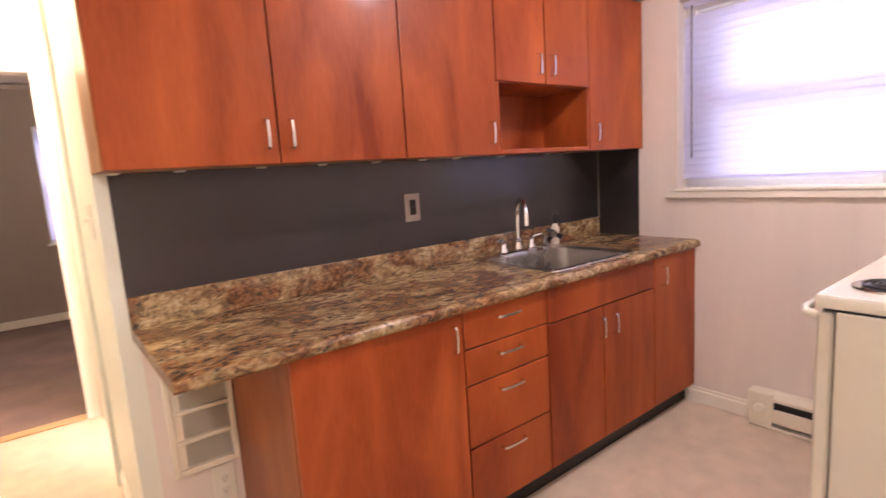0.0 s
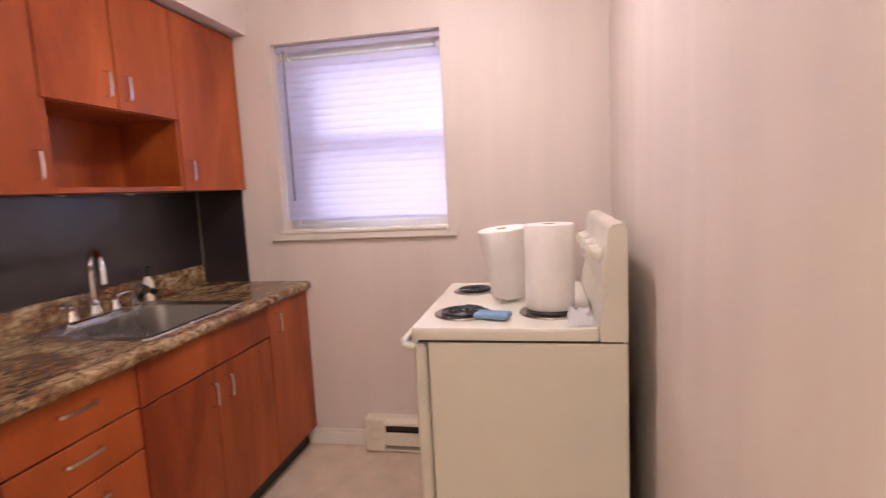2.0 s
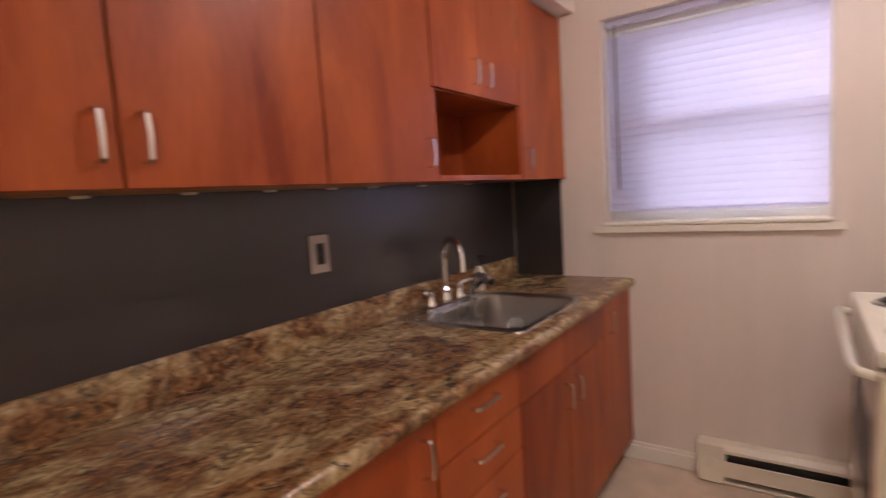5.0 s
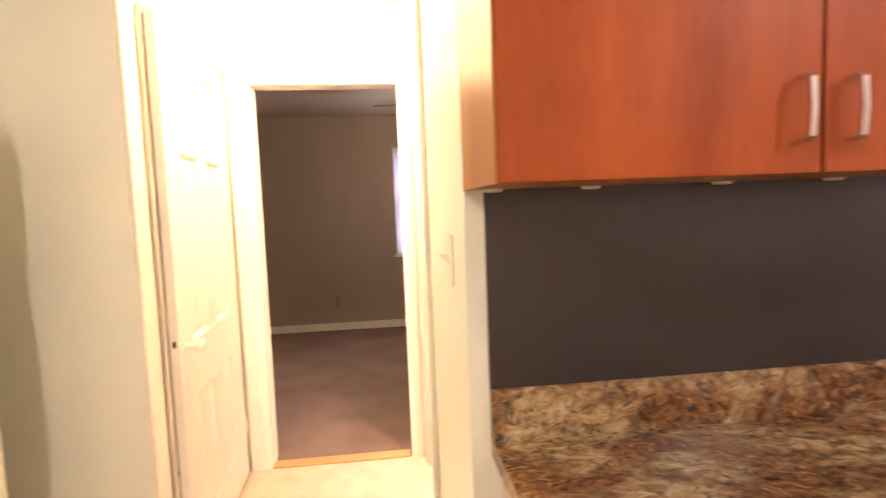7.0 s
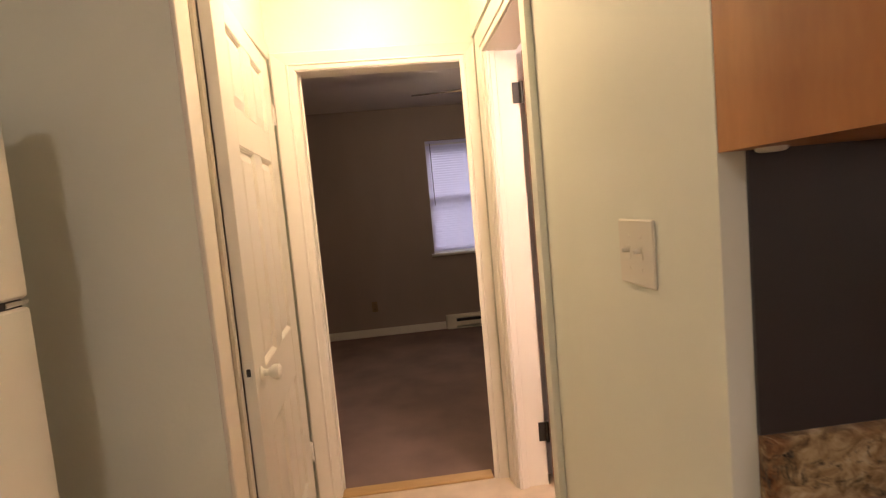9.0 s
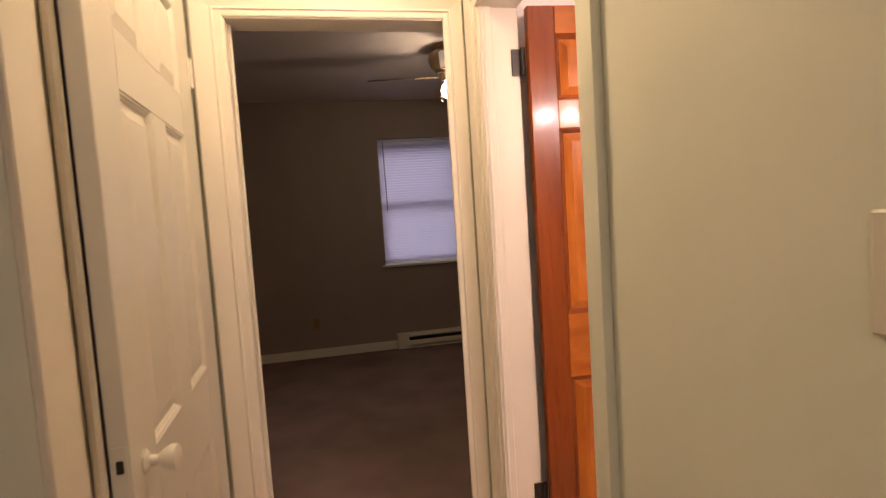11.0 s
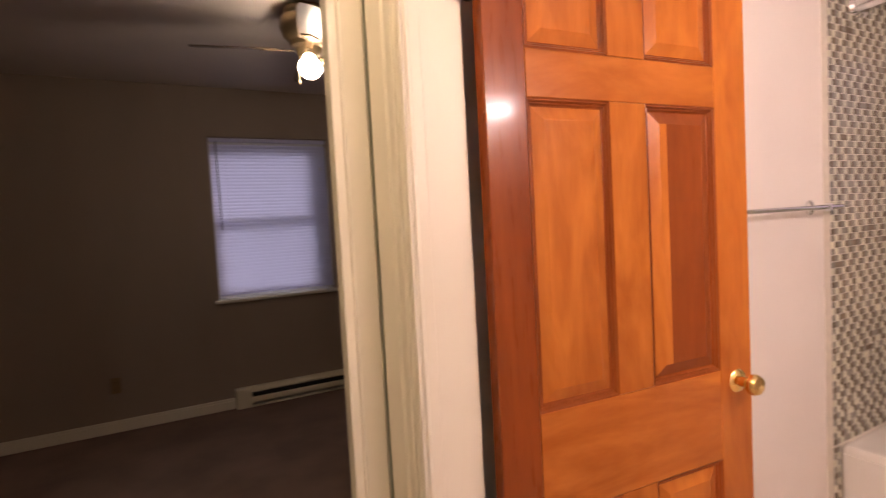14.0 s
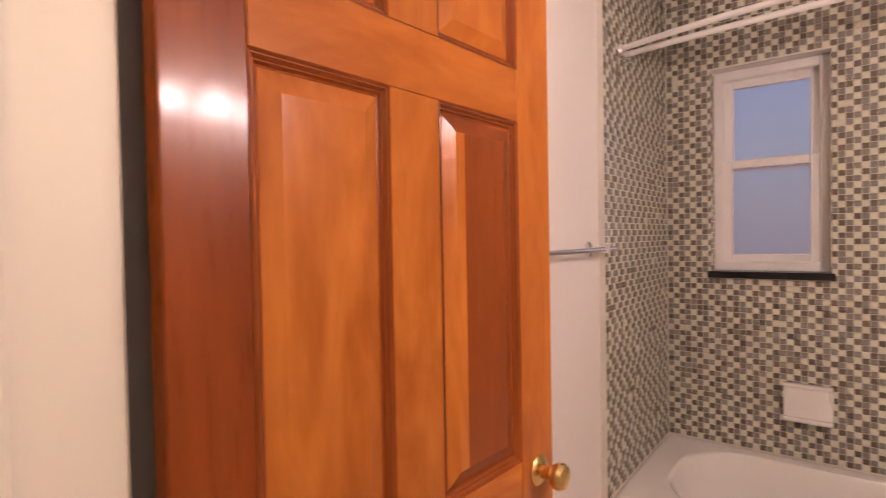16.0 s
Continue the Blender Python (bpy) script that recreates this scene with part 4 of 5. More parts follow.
part("storage_drawer", boxed(TX0 + 0.006, TX1 - 0.006, 0.355, 0.392, 0.035, 0.192, 0.008), ENAMEL, stove)
part("base_rail", boxed(TX0 + 0.03, TX1 - 0.03, -0.2, 0.33, 0, 0.02), BLACK, stove)
for kx in (TX0 + 0.10, TX0 + 0.19, TX0 + 0.38, TX0 + 0.57, TX0 + 0.66):
    k = part("knob", lathe(bmesh.new(), [(0.024, 0), (0.024, 0.008), (0.017, 0.014), (0.015, 0.030), (0.001, 0.031)], Matrix.Translation((kx, -0.188, 1.135)) @ pose(0, 0, 0, -83), 18), ENAMEL, stove)
    part("grip", boxed(kx - 0.004, kx + 0.004, -0.164, -0.148, 1.118, 1.152, 0.002), ENAMEL, k)


def coil_burner(cx, cy, r):
    z = 0.9225
    t = part("drip_pan", lathe(bmesh.new(), [(0.02, 0.001), (r * 0.8, 0.0015), (r * 1.02, 0.006), (r * 1.10, 0.007), (r * 1.12, 0.004), (r * 1.12, 0.0)], Matrix.Translation((cx, cy, z)), 32), STEEL, stove)
    pts = []
    turns = 4 if r < 0.09 else 5
    n = turns * 24
    for k in range(n + 1):
        a = 2 * math.pi * k / 24
        q = 0.018 + (r * 0.92 - 0.018) * k / n
        pts.append((cx + q * math.cos(a), cy + q * math.sin(a), z + 0.011))
    part("coil", tube(bmesh.new(), pts, 0.0048, 6), BLACK, t, "black spiral heating coil")


coil_burner(1.865, 0.265, 0.088)
coil_burner(2.255, 0.275, 0.075)
coil_burner(1.885, -0.035, 0.095)
coil_burner(2.245, -0.03, 0.088)


def paper_roll(m, r, h, r2, label):
    t = thing("paper_towel_roll", (0, 0, 0), label, "paper towels", "paper towel rolls on the stove", m=m)
    rings = []
    for k, (f, z) in enumerate(((0.97, 0), (1, 0.004), (1.0, h * 0.33), (1.0, h * 0.66), (1, h - 0.004), (0.97, h))):
        rr = (r + (r2 - r) * z / h) * f
        rings.append([(rr * (1 + 0.012 * math.sin(3 * a + z * 9) * (1 if 0 < k < 5 else 0.6)) * math.cos(a), rr * (1 + 0.012 * math.cos(2 * a + z * 7)) * math.sin(a), z) for a in [2 * math.pi * j / 40 for j in range(40)]])
    ring_in = [[(0.022 * math.cos(a), 0.022 * math.sin(a), z) for a in [2 * math.pi * j / 40 for j in range(40)]] for z in (h, h - 0.03)]
    part("paper_body", loft(bmesh.new(), rings + ring_in), PAPER, t)
    part("core", loft(bmesh.new(), [[(q * math.cos(a), q * math.sin(a), z) for a in [2 * math.pi * j / 24 for j in range(24)]] for q, z in ((0.021, h - 0.04), (0.021, h + 0.001), (0.018, h + 0.001), (0.018, h - 0.04))]), OAK, t)
    part("loose_sheet", loft(bmesh.new(), [[((r2 if z > h / 2 else r) * 1.004 * math.cos(a) + 0.0015 * k, (r2 if z > h / 2 else r) * 1.004 * math.sin(a), z) for k, a in enumerate([radians(150 + 5 * j) for j in range(9)])] for z in (0.003, h - 0.003)], False, False, False), PAPER, t)
    return t


paper_roll(pose(1.905, -0.035, 0.938), 0.084, 0.285, 0.084, "white paper towel roll standing on a stove burner")
paper_roll(pose(2.095, 0.115, 0.937, -5, -3, 0), 0.064, 0.262, 0.092, "white paper towel roll, loosened and leaning")
bm = boxed(-0.058, 0.058, -0.033, 0.033, 0, 0.017, 0.005)
tagged(solid("sponge", bm, SPONGE, "flat blue cleaning sponge on the cooktop", "sponge"), "").matrix_world = pose(1.80, 0.155, 0.9275, 0, 0, 76)
wrap = bmesh.new()
rng = random.Random(11)
grid = [[wrap.verts.new((1.695 + 0.012 * i, -0.165 + 0.010 * j, 0.9285 + (0.0 if i in (0, 11) or j in (0, 8) else rng.uniform(0.006, 0.036)))) for j in range(9)] for i in range(12)]
for i in range(11):
    for j in range(8):
        wrap.faces.new((grid[i][j], grid[i + 1][j], grid[i + 1][j + 1], grid[i][j + 1]))
solid("plastic_wrap", wrap, FILM, "crumpled clear plastic wrap lying behind a paper towel roll", "plastic wrap")
st = thing("spoon_rest", (2.12, 0.20, 0.93), "small utensil lying on the cooktop", "utensil")
part("handle", tube(bmesh.new(), [(2.14, 0.20, 0.946), (2.05, 0.165, 0.9365), (1.99, 0.135, 0.937)], [0.004, 0.006, 0.010], 8), NICKEL, st)

# ---- refrigerator ----
fr = thing("refrigerator", (-1.48, 1.95, 0), "off-white top-freezer refrigerator with textured doors", "refrigerator")
FX, FY0, FY1, FTOP, FSPLIT = -1.111, 1.585, 2.31, 1.71, 1.247
part("cabinet", boxed(-1.83, FX - 0.062, FY0 + 0.004, FY1 - 0.004, 0.03, FTOP - 0.012, 0.006), FRIDGE, fr)
weighted(part("freezer_door", boxed(FX - 0.056, FX, FY0, FY1, FSPLIT + 0.008, FTOP, 0.014, 3), FRIDGE, fr))
weighted(part("fridge_door", boxed(FX - 0.056, FX, FY0, FY1, 0.09, FSPLIT - 0.008, 0.014, 3), FRIDGE, fr))
part("gasket", boxed(FX - 0.066, FX - 0.012, FY0 + 0.01, FY1 - 0.01, FSPLIT - 0.012, FSPLIT + 0.012), BLACK, fr)
part("gasket", boxed(FX - 0.0615, FX - 0.0565, FY0 + 0.012, FY1 - 0.012, 0.1, FTOP - 0.014), BLACK, fr)
part("hinge", boxed(FX - 0.05, FX - 0.006, FY1 - 0.06, FY1 + 0.004, FSPLIT - 0.005, FSPLIT + 0.005, 0.002), NICKEL, fr)
part("hinge_cover", boxed(FX - 0.07, FX - 0.012, FY1 - 0.07, FY1 - 0.01, FTOP - 0.011, FTOP + 0.012, 0.004), FRIDGE, fr)
part("kick_grille", boxed(FX - 0.06, FX - 0.03, FY0 + 0.02, FY1 - 0.02, 0.0, 0.085, 0.004), BLACK, fr)
for z0, z1 in ((FSPLIT + 0.03, FSPLIT + 0.32), (FSPLIT - 0.45, FSPLIT - 0.03)):
    part("handle", tube(bmesh.new(), [(FX - 0.004, FY0 + 0.05, z0), (FX + 0.035, FY0 + 0.05, z0 + 0.03), (FX + 0.035, FY0 + 0.05, z1 - 0.03), (FX - 0.004, FY0 + 0.05, z1)], 0.012, 10), FRIDGE, fr)
MM = pose(FX + 0.0005, 2.118, 1.375, 0, 0, 90) @ pose(0, 0, 0, 0, 45 - 4, 0)
mg = thing("fridge_magnet", (0, 0, 0), "red diamond-shaped advertising magnet with a yellow dish picture", "magnet", m=MM)
part("card", boxed(-0.049, 0.049, -0.002, 0, -0.049, 0.049, 0.001), RED, mg)
MG = pose(0, 0, 0, 0, -41, 0)
bm = lathe(bmesh.new(), [(0.001, 0), (0.026, 0), (0.026, 0.0008), (0.001, 0.0008)], MG @ Matrix.Translation((0.0, -0.0021, -0.018)) @ Matrix.Diagonal((1.1, 1, 0.62, 1)) @ pose(0, 0, 0, 90), 24)
part("dish_print", bm, YELLOW, mg)
for x, z, w, h in ((0.008, 0.024, 0.05, 0.011), (-0.022, 0.034, 0.012, 0.018), (0.0, 0.006, 0.05, 0.004), (0.0, -0.042, 0.034, 0.005)):
    bm = boxed(x - w / 2, x + w / 2, -0.0029, -0.0021, z - h / 2, z + h / 2)
    bmesh.ops.transform(bm, matrix=MG, verts=bm.verts)
    part("print_bar", bm, WHITEPRINT, mg)


# ---- ceiling lamps ----
def ceiling_lamp(x, y, mat, r, label):
    t = thing("ceiling_lamp", (x, y, CH), label, "ceiling light", "ceiling lamps")
    part("base", lathe(bmesh.new(), [(r * 1.08, 0), (r * 1.08, -0.018), (r * 0.98, -0.026), (0.01, -0.026)], Matrix.Translation((x, y, CH - 0.0005)), 32), NICKEL, t)
    part("shade", lathe(bmesh.new(), [(r, -0.027), (r * 0.97, -0.045), (r * 0.8, -0.07), (r * 0.5, -0.086), (0.002, -0.092)], Matrix.Translation((x, y, CH)), 32), mat, t, "lit frosted glass dome")
    return t


ceiling_lamp(1.62, 0.42, KLAMP, 0.10, "round ceiling lamp with a lit frosted dome in the kitchen")
ceiling_lamp(-0.78, 0.36, KLAMP2, 0.088, "round ceiling lamp with a lit frosted dome near the refrigerator")
ceiling_lamp(-0.40, 3.02, HLAMP, 0.09, "round ceiling lamp with a lit frosted dome in the hall")

vl = thing("vanity_light", (0.88, BS, 1.83), "chrome vanity light bar with lit round bulbs", "wall light")
part("bar", boxed(0.62, 1.14, BS, BS + 0.03, 1.83, 1.92, 0.006), CHROME, vl)
for x in (0.72, 0.875, 1.03):
    s = part("socket", lathe(bmesh.new(), [(0.022, 0), (0.022, 0.02), (0.018, 0.025)], Matrix.Translation((x, BS + 0.03, 1.875)) @ pose(0, 0, 0, -90), 16), CHROME, vl)
    part("bulb", lathe(bmesh.new(), [(0.012, 0)] + [(0.043 * math.sin(radians(a)), 0.048 - 0.043 * math.cos(radians(a))) for a in range(25, 181, 15)], Matrix.Translation((x, BS + 0.055, 1.875)) @ pose(0, 0, 0, -90), 18), BLAMP, s, "lit globe bulb")


# ---- panel doors ----
def panel_door(name, m, w, h, t, cols, rows, mats, label, z0=0.008, mould=None, lock=1):
    """A six-panel door in local axes: x from the hinge, y through the leaf (front at -t/2), z up."""
    d = thing(name, (0, 0, 0), label, "door", m=m)
    stile, rail, panel = mats
    f, b = -t / 2, t / 2
    part("stile", boxed(0, cols[0][0], f, b, z0, h, 0.002), stile[0], d, "hinge stile")
    part("stile", boxed(cols[-1][1], w, f, b, z0, h, 0.002), stile[1], d, "lock stile")
    zs = [z0] + [z for r in rows for z in r] + [h]
    for a, c in zip(zs[::2], zs[1::2]):
        part("rail", boxed(cols[0][0] + 0.0003, cols[-1][1] - 0.0003, f + 0.0004, b - 0.0004, a, c, 0.0015), rail, d)
    for za, zb in rows:
        part("mullion", boxed(cols[0][1], cols[1][0], f + 0.0004, b - 0.0004, za + 0.0003, zb - 0.0003, 0.0015), stile[1], d)
    for k, (za, zb) in enumerate(rows):
        for j, (xa, xb) in enumerate(cols):
            for s, face in ((1, f), (-1, b)):
                if s < 0:
                    continue
                bm = bmesh.new()
                prof = [(0.0, 0.0008), (0.003, 0.003), (0.005, 0.0025), (0.009, 0.008), (0.011, 0.0075), (0.014, 0.012), (0.017, 0.013), (0.042, 0.005), (0.044, 0.0042)]
                rings = [[(xa + o, face + q, za + o), (xb - o, face + q, za + o), (xb - o, face + q, zb - o), (xa + o, face + q, zb - o)] for o, q in prof]
                loft(bm, rings[6:], cap0=False)
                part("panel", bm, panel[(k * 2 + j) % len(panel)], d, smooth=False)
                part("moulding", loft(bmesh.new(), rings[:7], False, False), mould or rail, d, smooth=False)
            part("panel", boxed(xa, xb, 0.002, b - 0.008, za, zb), panel[(k * 2 + j) % len(panel)], d)
    return d


ANG = -math.degrees(math.atan(0.0625))
BD = panel_door("door_bath", pose(0.281, 3.4815, 0, 0, 0, ANG), 0.766, 2.02, 0.035,
                [(0.097, 0.315), (0.422, 0.650)], [(0.20, 0.709), (0.940, 1.601), (1.700, 1.925)],
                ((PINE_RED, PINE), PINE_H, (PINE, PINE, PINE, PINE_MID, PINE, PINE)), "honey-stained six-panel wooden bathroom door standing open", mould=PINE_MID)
bm = bmesh.new()
prof = [(0.4395, -0.0053, 0.0175), (0.464, -0.0130, 0.042), (0.466, -0.0139, 0.044), (0.489, -0.0139, 0.044)]
loft(bm, [[(x, y, 0.940 + o), (x, y - 0.0006, 0.940 + o), (x, y - 0.0006, 1.601 - o), (x, y, 1.601 - o)] for x, y, o in prof])
part("panel_board", bm, PINE, BD, "paler board in the panel", smooth=False)
kb = part("knob_rosette", lathe(bmesh.new(), [(0.031, 0), (0.031, 0.003), (0.026, 0.008), (0.014, 0.011), (0.011, 0.026), (0.012, 0.03)], Matrix.Translation((0.708, -0.0175, 0.905)) @ pose(0, 0, 0, 90), 24), BRASS, BD, "polished brass rosette")
part("knob", lathe(bmesh.new(), [(0.011, 0), (0.020, 0.006), (0.0265, 0.016), (0.027, 0.024), (0.022, 0.033), (0.012, 0.037), (0.001, 0.0375)], Matrix.Translation((0.708, -0.0455, 0.905)) @ pose(0, 0, 0, 90), 24), BRASS, kb)
for z in (1.84, 0.265):
    hg = part("hinge", boxed(-0.052, -0.018, 0.0195, 0.0225, z - 0.046, z + 0.046, 0.001), IRON, BD, "dark steel butt hinge")
    part("knuckle", tube(bmesh.new(), [(-0.012, 0.013, z - 0.048), (-0.012, 0.013, z + 0.048)], 0.0085, 10), IRON, hg)

CL = math.hypot(0.0465, 0.891)
CD = panel_door("door_closet", Matrix(((-0.0465 / CL, -0.891 / CL, 0, -0.8155), (0.891 / CL, -0.0465 / CL, 0, 2.712), (0, 0, 1, 0), (0, 0, 0, 1))), 0.892, 2.066, 0.035,
                [(0.150, 0.372), (0.497, 0.720)], [(0.20, 0.70), (0.905, 1.612), (1.730, 1.985)],
                ((WHITEDOOR, WHITEDOOR), WHITEDOOR, (WHITEDOOR,)), "white six-panel closet door standing slightly ajar")
ck = part("knob", lathe(bmesh.new(), [(0.022, 0), (0.022, 0.004), (0.011, 0.010), (0.010, 0.024), (0.018, 0.032), (0.025, 0.045), (0.024, 0.056), (0.014, 0.063), (0.001, 0.064)], Matrix.Translation((0.070, -0.0175, 0.905)) @ pose(0, 0, 0, 90), 22), WHITEDOOR, CD, "white painted knob")
lt = part("latch_plate", boxed(-0.0015, 0.0005, -0.012, 0.012, 0.895, 0.965, 0.0005), WHITEDOOR, CD)
part("latch_bolt", boxed(-0.0045, -0.0010, -0.006, 0.006, 0.918, 0.942, 0.002), BLACK, lt)
for z in (1.84, 0.265):
    hg = part("hinge", boxed(0.862, 0.891, -0.0195, -0.0176, z - 0.045, z + 0.045, 0.001), WHITEDOOR, CD, "white painted hinge")
    part("knuckle", tube(bmesh.new(), [(0.892, -0.022, z - 0.046), (0.892, -0.022, z + 0.046)], 0.006, 8), WHITEDOOR, hg)

# ---- bathroom ----
TX, TBN, TEDGE = BX, 3.575, 1.794              # tile faces: window wall, north wall; north tiling starts at TEDGE
TUBX0, TUBY0 = 1.842, 2.05
bm = bmesh.new()
cx, cy, w, h = (TUBX0 + TX) / 2, (TUBY0 + TBN) / 2, TX - TUBX0, TBN - TUBY0
icx, icy, iw, ih = cx + 0.006, cy - 0.01, w - 0.16, h - 0.22
loft(bm, [rounded(cx, cy, w - 0.002, h - 0.002, 0.012, 0.0), rounded(cx, cy, w - 0.002, h - 0.002, 0.012, 0.43), rounded(cx, cy, w - 0.002, h - 0.002, 0.014, 0.448), rounded(cx, cy, w - 0.012, h - 0.012, 0.016, 0.459), rounded(cx, cy, w - 0.04, h - 0.04, 0.02, 0.462), rounded(icx, icy, iw + 0.02, ih + 0.02, 0.22, 0.457), rounded(icx, icy, iw, ih, 0.23, 0.444), rounded(icx, icy, iw - 0.05, ih - 0.07, 0.22, 0.34), rounded(icx, icy, iw - 0.12, ih - 0.22, 0.20, 0.14), rounded(icx, icy, iw - 0.2, ih - 0.34, 0.16, 0.09)], cap0=True)
tub = thing("bathtub", (cx, cy, 0), "white enamelled built-in bathtub", "bathtub")
weighted(part("shell", bm, TUBWHITE, tub))

part("apron", boxed(TUBX0 - 0.004, TUBX0 + 0.004, TUBY0 + 0.01, TBN - 0.004, 0.0, 0.432, 0.003), TUBWHITE, tub, "plain white front apron")
part("drain", lathe(bmesh.new(), [(0.001, 0), (0.02, 0), (0.03, 0.003), (0.033, 0)], Matrix.Translation((icx, icy - 0.4, 0.0915)), 18), CHROME, tub)
rod = thing("shower_rod", (1.95, 2.8, 2.06), "white double curved shower curtain rod with chrome flanges", "shower rod")
for xe, bow in ((1.964, 0.105), (2.036, 0.063)):
    pts = []
    for k in range(25):
        y = BS + 0.012 + (TBN - BS - 0.024) * k / 24
        pts.append((xe - bow * (1 - ((y - 2.803) / 0.773) ** 2), y, 2.06))
    part("rod", tube(bmesh.new(), pts, 0.0105, 14), VINYLFRAME, rod)
for y, s in ((TBN, -1), (BS, 1)):
    plate = [(a[0], a[1]) for a in rounded(0, 0, 0.135, 0.05, 0.024, 0)]
    fl = part("flange", loft(bmesh.new(), [[(2.0 + q[0] * f, y + s * d, 2.052 + q[1] * f) for q in plate] for f, d in ((1.0, 0.001), (0.9, 0.014))]), CHROME, rod, "chrome oval flange")
    part("screw", tube(bmesh.new(), [(1.945, y + s * 0.012, 2.012), (1.945, y + s * 0.045, 2.004)], 0.009, 10), CHROME, fl)

bar = thing("towel_bar", (1.5, BN, 1.33), "chrome towel bar on the white bathroom wall", "towel bar")
for x in (1.12, 1.70):
    p = part("post", lathe(bmesh.new(), [(0.026, 0), (0.026, 0.005), (0.020, 0.011), (0.010, 0.014), (0.009, 0.05), (0.013, 0.053), (0.013, 0.068), (0.001, 0.069)], Matrix.Translation((x, BN, 1.335)) @ pose(0, 0, 0, 90), 20), CHROME, bar)
part("rail", tube(bmesh.new(), [(1.05, BN - 0.060, 1.335), (1.79, BN - 0.060, 1.335)], 0.008, 12), CHROME, bar)

soap = thing("soap_dish", (TX, 3.045, 0.63), "white ceramic soap dish set in the mosaic wall", "soap dish")
SY = 3.045
prof = [(0.0, 0.768), (0.012, 0.772), (0.022, 0.764), (0.026, 0.74), (0.038, 0.69), (0.050, 0.655), (0.052, 0.640), (0.040, 0.630), (0.0, 0.630)]
part("dish", loft(bmesh.new(), [[(TX - d * (0.9 if abs(y - SY) > 0.07 else 1), y, 0.70 + (z - 0.70) * (0.96 if abs(y - SY) > 0.07 else 1)) for d, z in prof] for y in (SY - 0.080, SY - 0.069, SY + 0.069, SY + 0.080)]), TUBWHITE, soap)
bm = bmesh.new()
for y0, y1, z0, z1 in ((SY - 0.082, SY + 0.082, 0.757, 0.772), (SY - 0.082, SY - 0.070, 0.640, 0.757), (SY + 0.070, SY + 0.082, 0.640, 0.757)):
    box(bm, TX - 0.034, TX - 0.001, y0, y1, z0, z1, 0.005, 2)
part("rim", bm, TUBWHITE, soap)
part("lip", boxed(TX - 0.064, TX - 0.001, SY - 0.082, SY + 0.082, 0.628, 0.646, 0.007, 2), TUBWHITE, soap)

# window recess lining and sill in the bathroom
structure("window_sill_bath", boxed(TX - 0.022, TX + 0.066, TW[0] - 0.012, TW[1] + 0.012, TW[2] - 0.016, TW[2] + 0.012, 0.003), BLACKSILL, "polished black stone sill under the bathroom window", "window sill")

# ---- bedroom fan ----
FC = Vector((0.42, 5.25, 0))
fan = thing("ceiling_fan", (0.42, 5.25, CH), "antique-brass ceiling fan with dark blades and a lit globe", "ceiling fan")
part("canopy", lathe(bmesh.new(), [(0.11, 0), (0.112, -0.02), (0.105, -0.036), (0.09, -0.04)], Matrix.Translation((FC.x, FC.y, CH)), 24), FANMETAL, fan)
part("motor_housing", lathe(bmesh.new(), [(0.10, 2.415), (0.128, 2.40), (0.134, 2.36), (0.118, 2.315), (0.092, 2.29), (0.088, 2.265), (0.068, 2.258), (0.058, 2.232), (0.048, 2.214), (0.001, 2.21)], Matrix.Translation(FC), 28), FANMETAL, fan)
for a in (168, 258, 348, 78):
    R = Matrix.Translation((FC.x, FC.y, 2.252)) @ pose(0, 0, 0, 0, 0, a) @ pose(0, 0, 0, -15)
    bm = bmesh.new()
    pts = [(0.15, -0.05), (0.30, -0.062), (0.50, -0.066), (0.545, -0.05), (0.555, 0.0), (0.545, 0.05), (0.50, 0.066), (0.30, 0.062), (0.15, 0.05)]
    loft(bm, [[R @ Vector((x, y, z)) for x, y in pts] for z in (-0.003, 0.003)])
    bl = part("blade", bm, FANBLADE, fan)
    bm = bmesh.new()
    loft(bm, [[R @ Vector((x, y, z)) for x, y in ((0.07, -0.014), (0.15, -0.02), (0.21, -0.04), (0.23, 0), (0.21, 0.04), (0.15, 0.02), (0.07, 0.014))] for z in (-0.009, -0.0035)])
    part("blade_iron", bm, FANMETAL, bl)
for k, a in enumerate((256, 20)):
    ca, sa = math.cos(radians(a)), math.sin(radians(a))
    arm = part("lamp_arm", tube(bmesh.new(), [(FC.x + 0.03 * ca, FC.y + 0.03 * sa, 2.238), (FC.x + 0.07 * ca, FC.y + 0.07 * sa, 2.23), (FC.x + 0.095 * ca, FC.y + 0.095 * sa, 2.195)], [0.010, 0.009, 0.018], 10), FANMETAL, fan)
    G = Matrix.Translation((FC.x + 0.10 * ca, FC.y + 0.10 * sa, 2.195 + 0.02 * k)) @ pose(0, 0, 0, 0, 0, a) @ pose(0, 0, 0, 0, -10 - 45 * k)
    part("globe", lathe(bmesh.new(), [(0.024, 0.0), (0.028, -0.012)] + [(0.054 * math.sin(radians(q)), -0.064 + 0.054 * math.cos(radians(q))) for q in range(35, 181, 12)], G, 20), FLAMP2 if k else FLAMP, arm, "lit frosted globe shade")
part("pull_chain", tube(bmesh.new(), [(FC.x - 0.06, FC.y - 0.06, 2.25), (FC.x - 0.078, FC.y - 0.09, 2.075)], 0.0018, 6), FANMETAL, fan)
part("chain_bob", lathe(bmesh.new(), [(0.001, 0), (0.006, 0.004), (0.006, 0.016), (0.001, 0.024)], Matrix.Translation((FC.x - 0.078, FC.y - 0.09, 2.052)), 10), FANMETAL, fan)

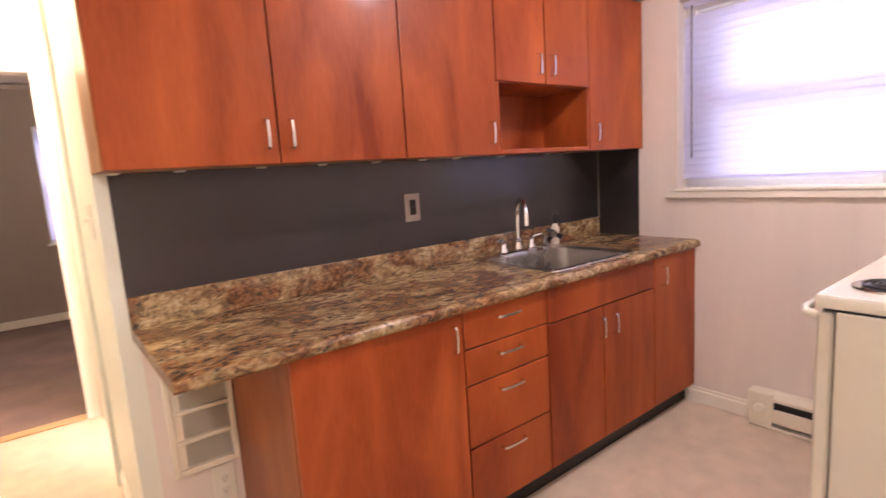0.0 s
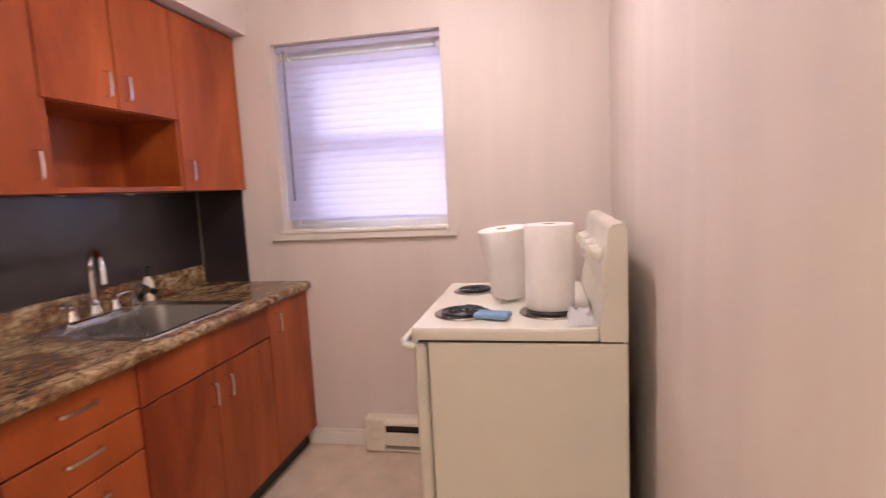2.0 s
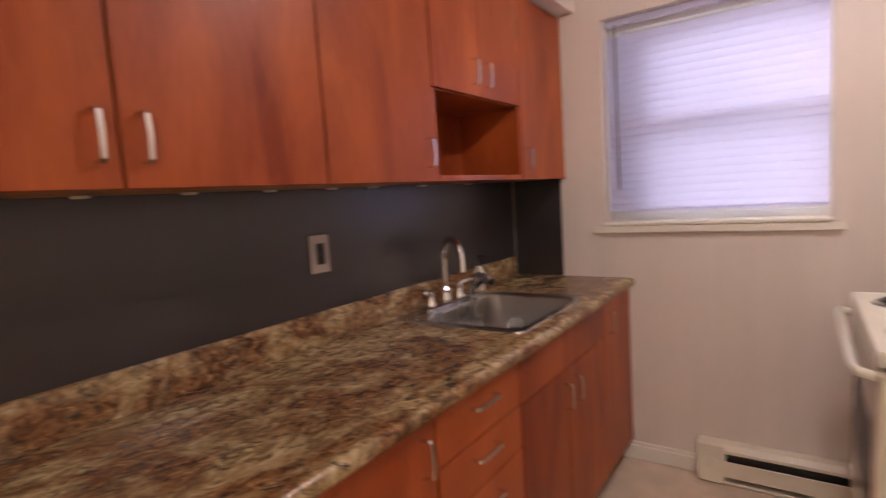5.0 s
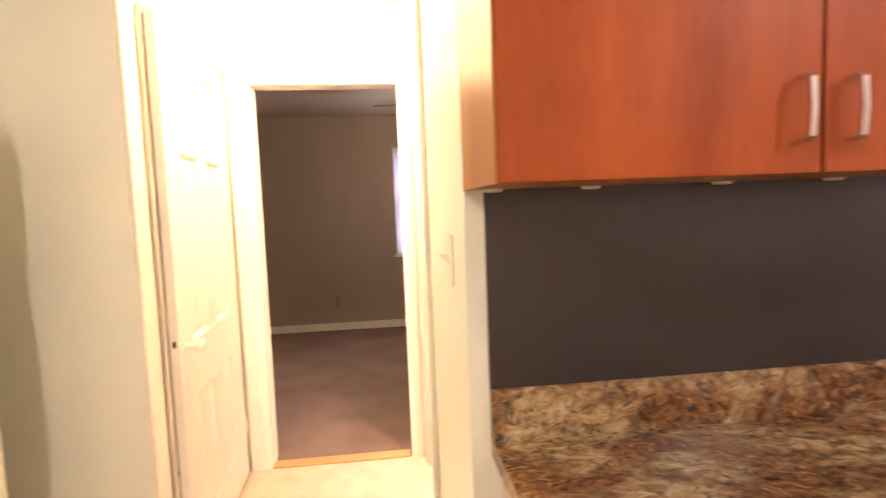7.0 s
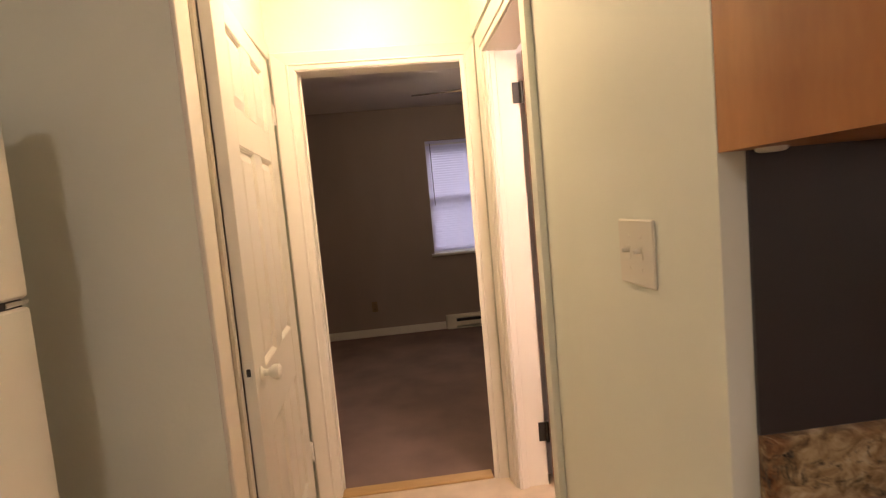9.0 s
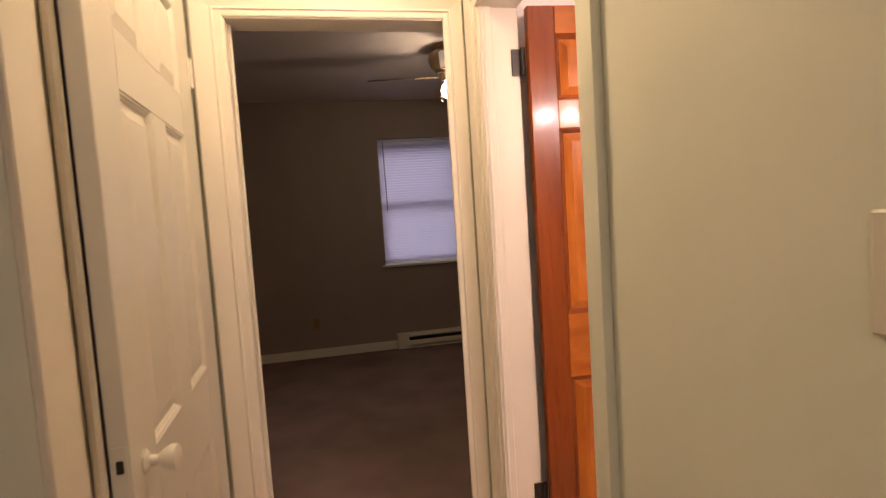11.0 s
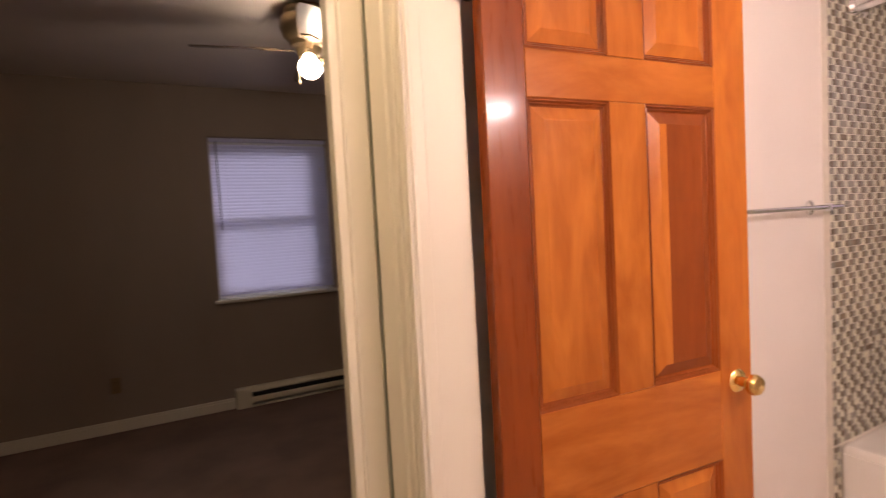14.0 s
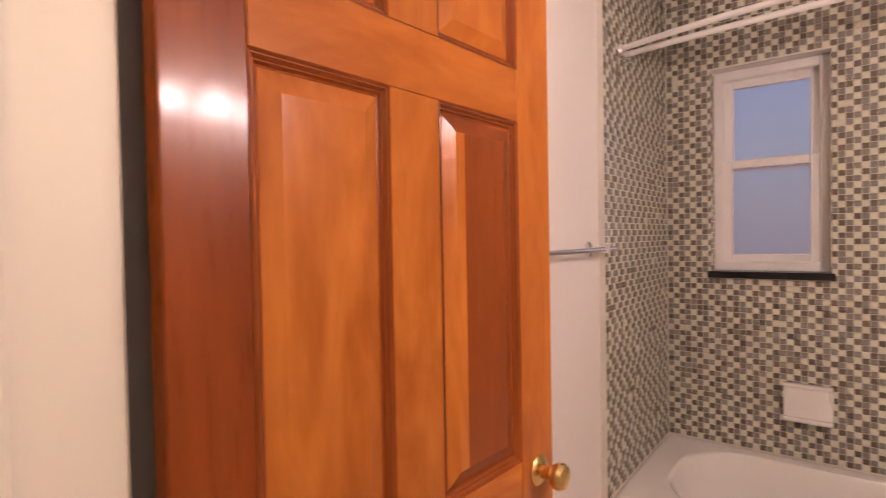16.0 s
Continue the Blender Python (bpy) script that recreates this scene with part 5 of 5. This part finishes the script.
# ---- mosaic tiles of the tub surround ----
PITCH, TH, GAP, DEPTH = 0.0240, 0.0216, 0.0024, 0.004
structure("tile_backing_north", boxed(TEDGE, TX + 0.012, TBN + DEPTH - 0.0015, BN, 0.0, CH), GROUT, "pale grout bed of the mosaic", "grout")
structure("tile_backing_window", wall_bm('y', TX + DEPTH - 0.0015, TX + 0.012, BS, TBN + DEPTH - 0.002, 0, CH, [TW]), GROUT, "pale grout bed of the mosaic", "grout")
WALL_N = tagged(new("mosaic_north"), "square brown, grey and cream glass mosaic on the tub's end wall", "tile wall", kind="structure")
WALL_W = tagged(new("mosaic_window"), "square brown, grey and cream glass mosaic round the bathroom window", "tile wall", kind="structure")


def tile_rows(a0, a1, z0, z1, seed):
    """Square tiles in threes (dark, grey, pale) whose courses step to and fro by one: (a0, a1, z, tone)."""
    rng = random.Random(seed)
    u = PITCH
    z, course, step, way = z0, 0, 0, 1
    while z + TH <= z1 + 0.01:
        a, k = a0, 0
        while a < a1 - 0.004:
            tone = ((k - step) % 3)
            if rng.random() < 0.03:
                tone = rng.choice((0, 1, 2))
            elif tone == 0 and rng.random() < 0.10:
                tone = 1
            b1 = min(a + u - GAP, a1)
            if b1 - a > 0.004:
                yield a, b1, z, tone
            a += u
            k += 1
        z += u
        course += 1
        if course % 12 == 0:
            way = -way
        step += (1, -1, -1, 1)[course % 4] * way


def tile_mesh(w, mat, name):
    b = 0.0015
    bm = bmesh.new()
    loft(bm, [[(0, DEPTH, 0), (w, DEPTH, 0), (w, DEPTH, TH), (0, DEPTH, TH)], [(0, b * 0.7, 0), (w, b * 0.7, 0), (w, b * 0.7, TH), (0, b * 0.7, TH)], [(b, 0, b), (w - b, 0, b), (w - b, 0, TH - b), (b, 0, TH - b)]], cap0=False)
    return finish(name, bm, mat, smooth=False)


TONES = (TILE_DARK, TILE_MID, TILE_PALE)
cache = {}


def lay(parent, m, tiles, near):
    """Tiles near the given stretch are pieces of their own, the rest is joined."""
    rest = [[], [], []]
    pieces = [q for q in tiles if near(q)][:290]
    keep = set(pieces)
    for q in tiles:
        x0, x1, z, tone = q
        if q in keep:
            key = (round(x1 - x0, 3), tone)
            if key not in cache:
                cache[key] = tile_mesh(key[0], TONES[tone], "tile")
            o = new("tile", cache[key])
            o.parent = parent
            o.matrix_basis = m @ Matrix.Translation((x0, 0, z))
        else:
            rest[tone].append(q)
    for tone, qs in enumerate(rest):
        V, F = [], []
        b = 0.0015
        for x0, x1, z, _t in qs:
            n = len(V)
            for o, d in ((0, DEPTH), (0, b * 0.7), (b, 0)):
                for x, zz in ((x0 + o, z + o), (x1 - o, z + o), (x1 - o, z + TH - o), (x0 + o, z + TH - o)):
                    V.append(m @ Vector((x, d, zz)))
            for r in (0, 4):
                for k in range(4):
                    F.append((n + r + k, n + r + (k + 1) % 4, n + r + 4 + (k + 1) % 4, n + r + 4 + k))
            F.append((n + 8, n + 9, n + 10, n + 11))
        if not V:
            continue
        me = bpy.data.meshes.new("tiles")
        me.from_pydata(V, [], F)
        me.materials.append(TONES[tone])
        o = new("tiles", me)
        o.parent = parent
        tagged(o, kind="stuff")


def clear_of(q, a0, a1, z0, z1):
    return q[1] <= a0 or q[0] >= a1 or q[2] + TH <= z0 or q[2] >= z1


def cut(tiles, a0, a1, z0, z1):
    """Tiles trimmed at an opening."""
    out = []
    for x0, x1, z, tone in tiles:
        if clear_of((x0, x1, z, tone), a0, a1, z0, z1):
            out.append((x0, x1, z, tone))
            continue
        if z < z0 - 0.012 or z + TH > z1 + 0.012:
            continue
        if x0 < a0 - 0.006:
            out.append((x0, a0, z, tone))
        if x1 > a1 + 0.006:
            out.append((a1, x1, z, tone))
    return out


# north wall: local x = x
north = list(tile_rows(TEDGE, TX - 0.003, 0.466, CH, 3)) + list(tile_rows(TEDGE, TUBX0 - 0.004, 0.004, 0.462, 5))
lay(WALL_N, pose(0, TBN, 0), north, lambda q: 0.9 < q[2] < 1.55 and q[0] < 2.15)
# window wall: local x = -y
win = cut(list(tile_rows(-TBN + 0.003, -BS, 0.466, CH, 4)), -TW[1] - 0.001, -TW[0] + 0.001, TW[2] - 0.014, TW[3])
lay(WALL_W, pose(TX, 0, 0, 0, 0, -90), win, lambda q: 0.62 < q[2] < 1.2 and q[0] < -3.1 and clear_of(q, -3.13, -2.96, 0.62, 0.78))
# reveal of the window recess, joined courses
reveal = list(tile_rows(0.001, 0.062, TW[2] + 0.014, TW[3] - 0.005, 6))
lay(WALL_W, Matrix(((1, 0, 0, TX), (0, 1, 0, TW[1] - DEPTH), (0, 0, 1, 0), (0, 0, 0, 1))), reveal, lambda q: False)
lay(WALL_W, Matrix(((1, 0, 0, TX), (0, -1, 0, TW[0] + DEPTH), (0, 0, 1, 0), (0, 0, 0, 1))), reveal, lambda q: False)
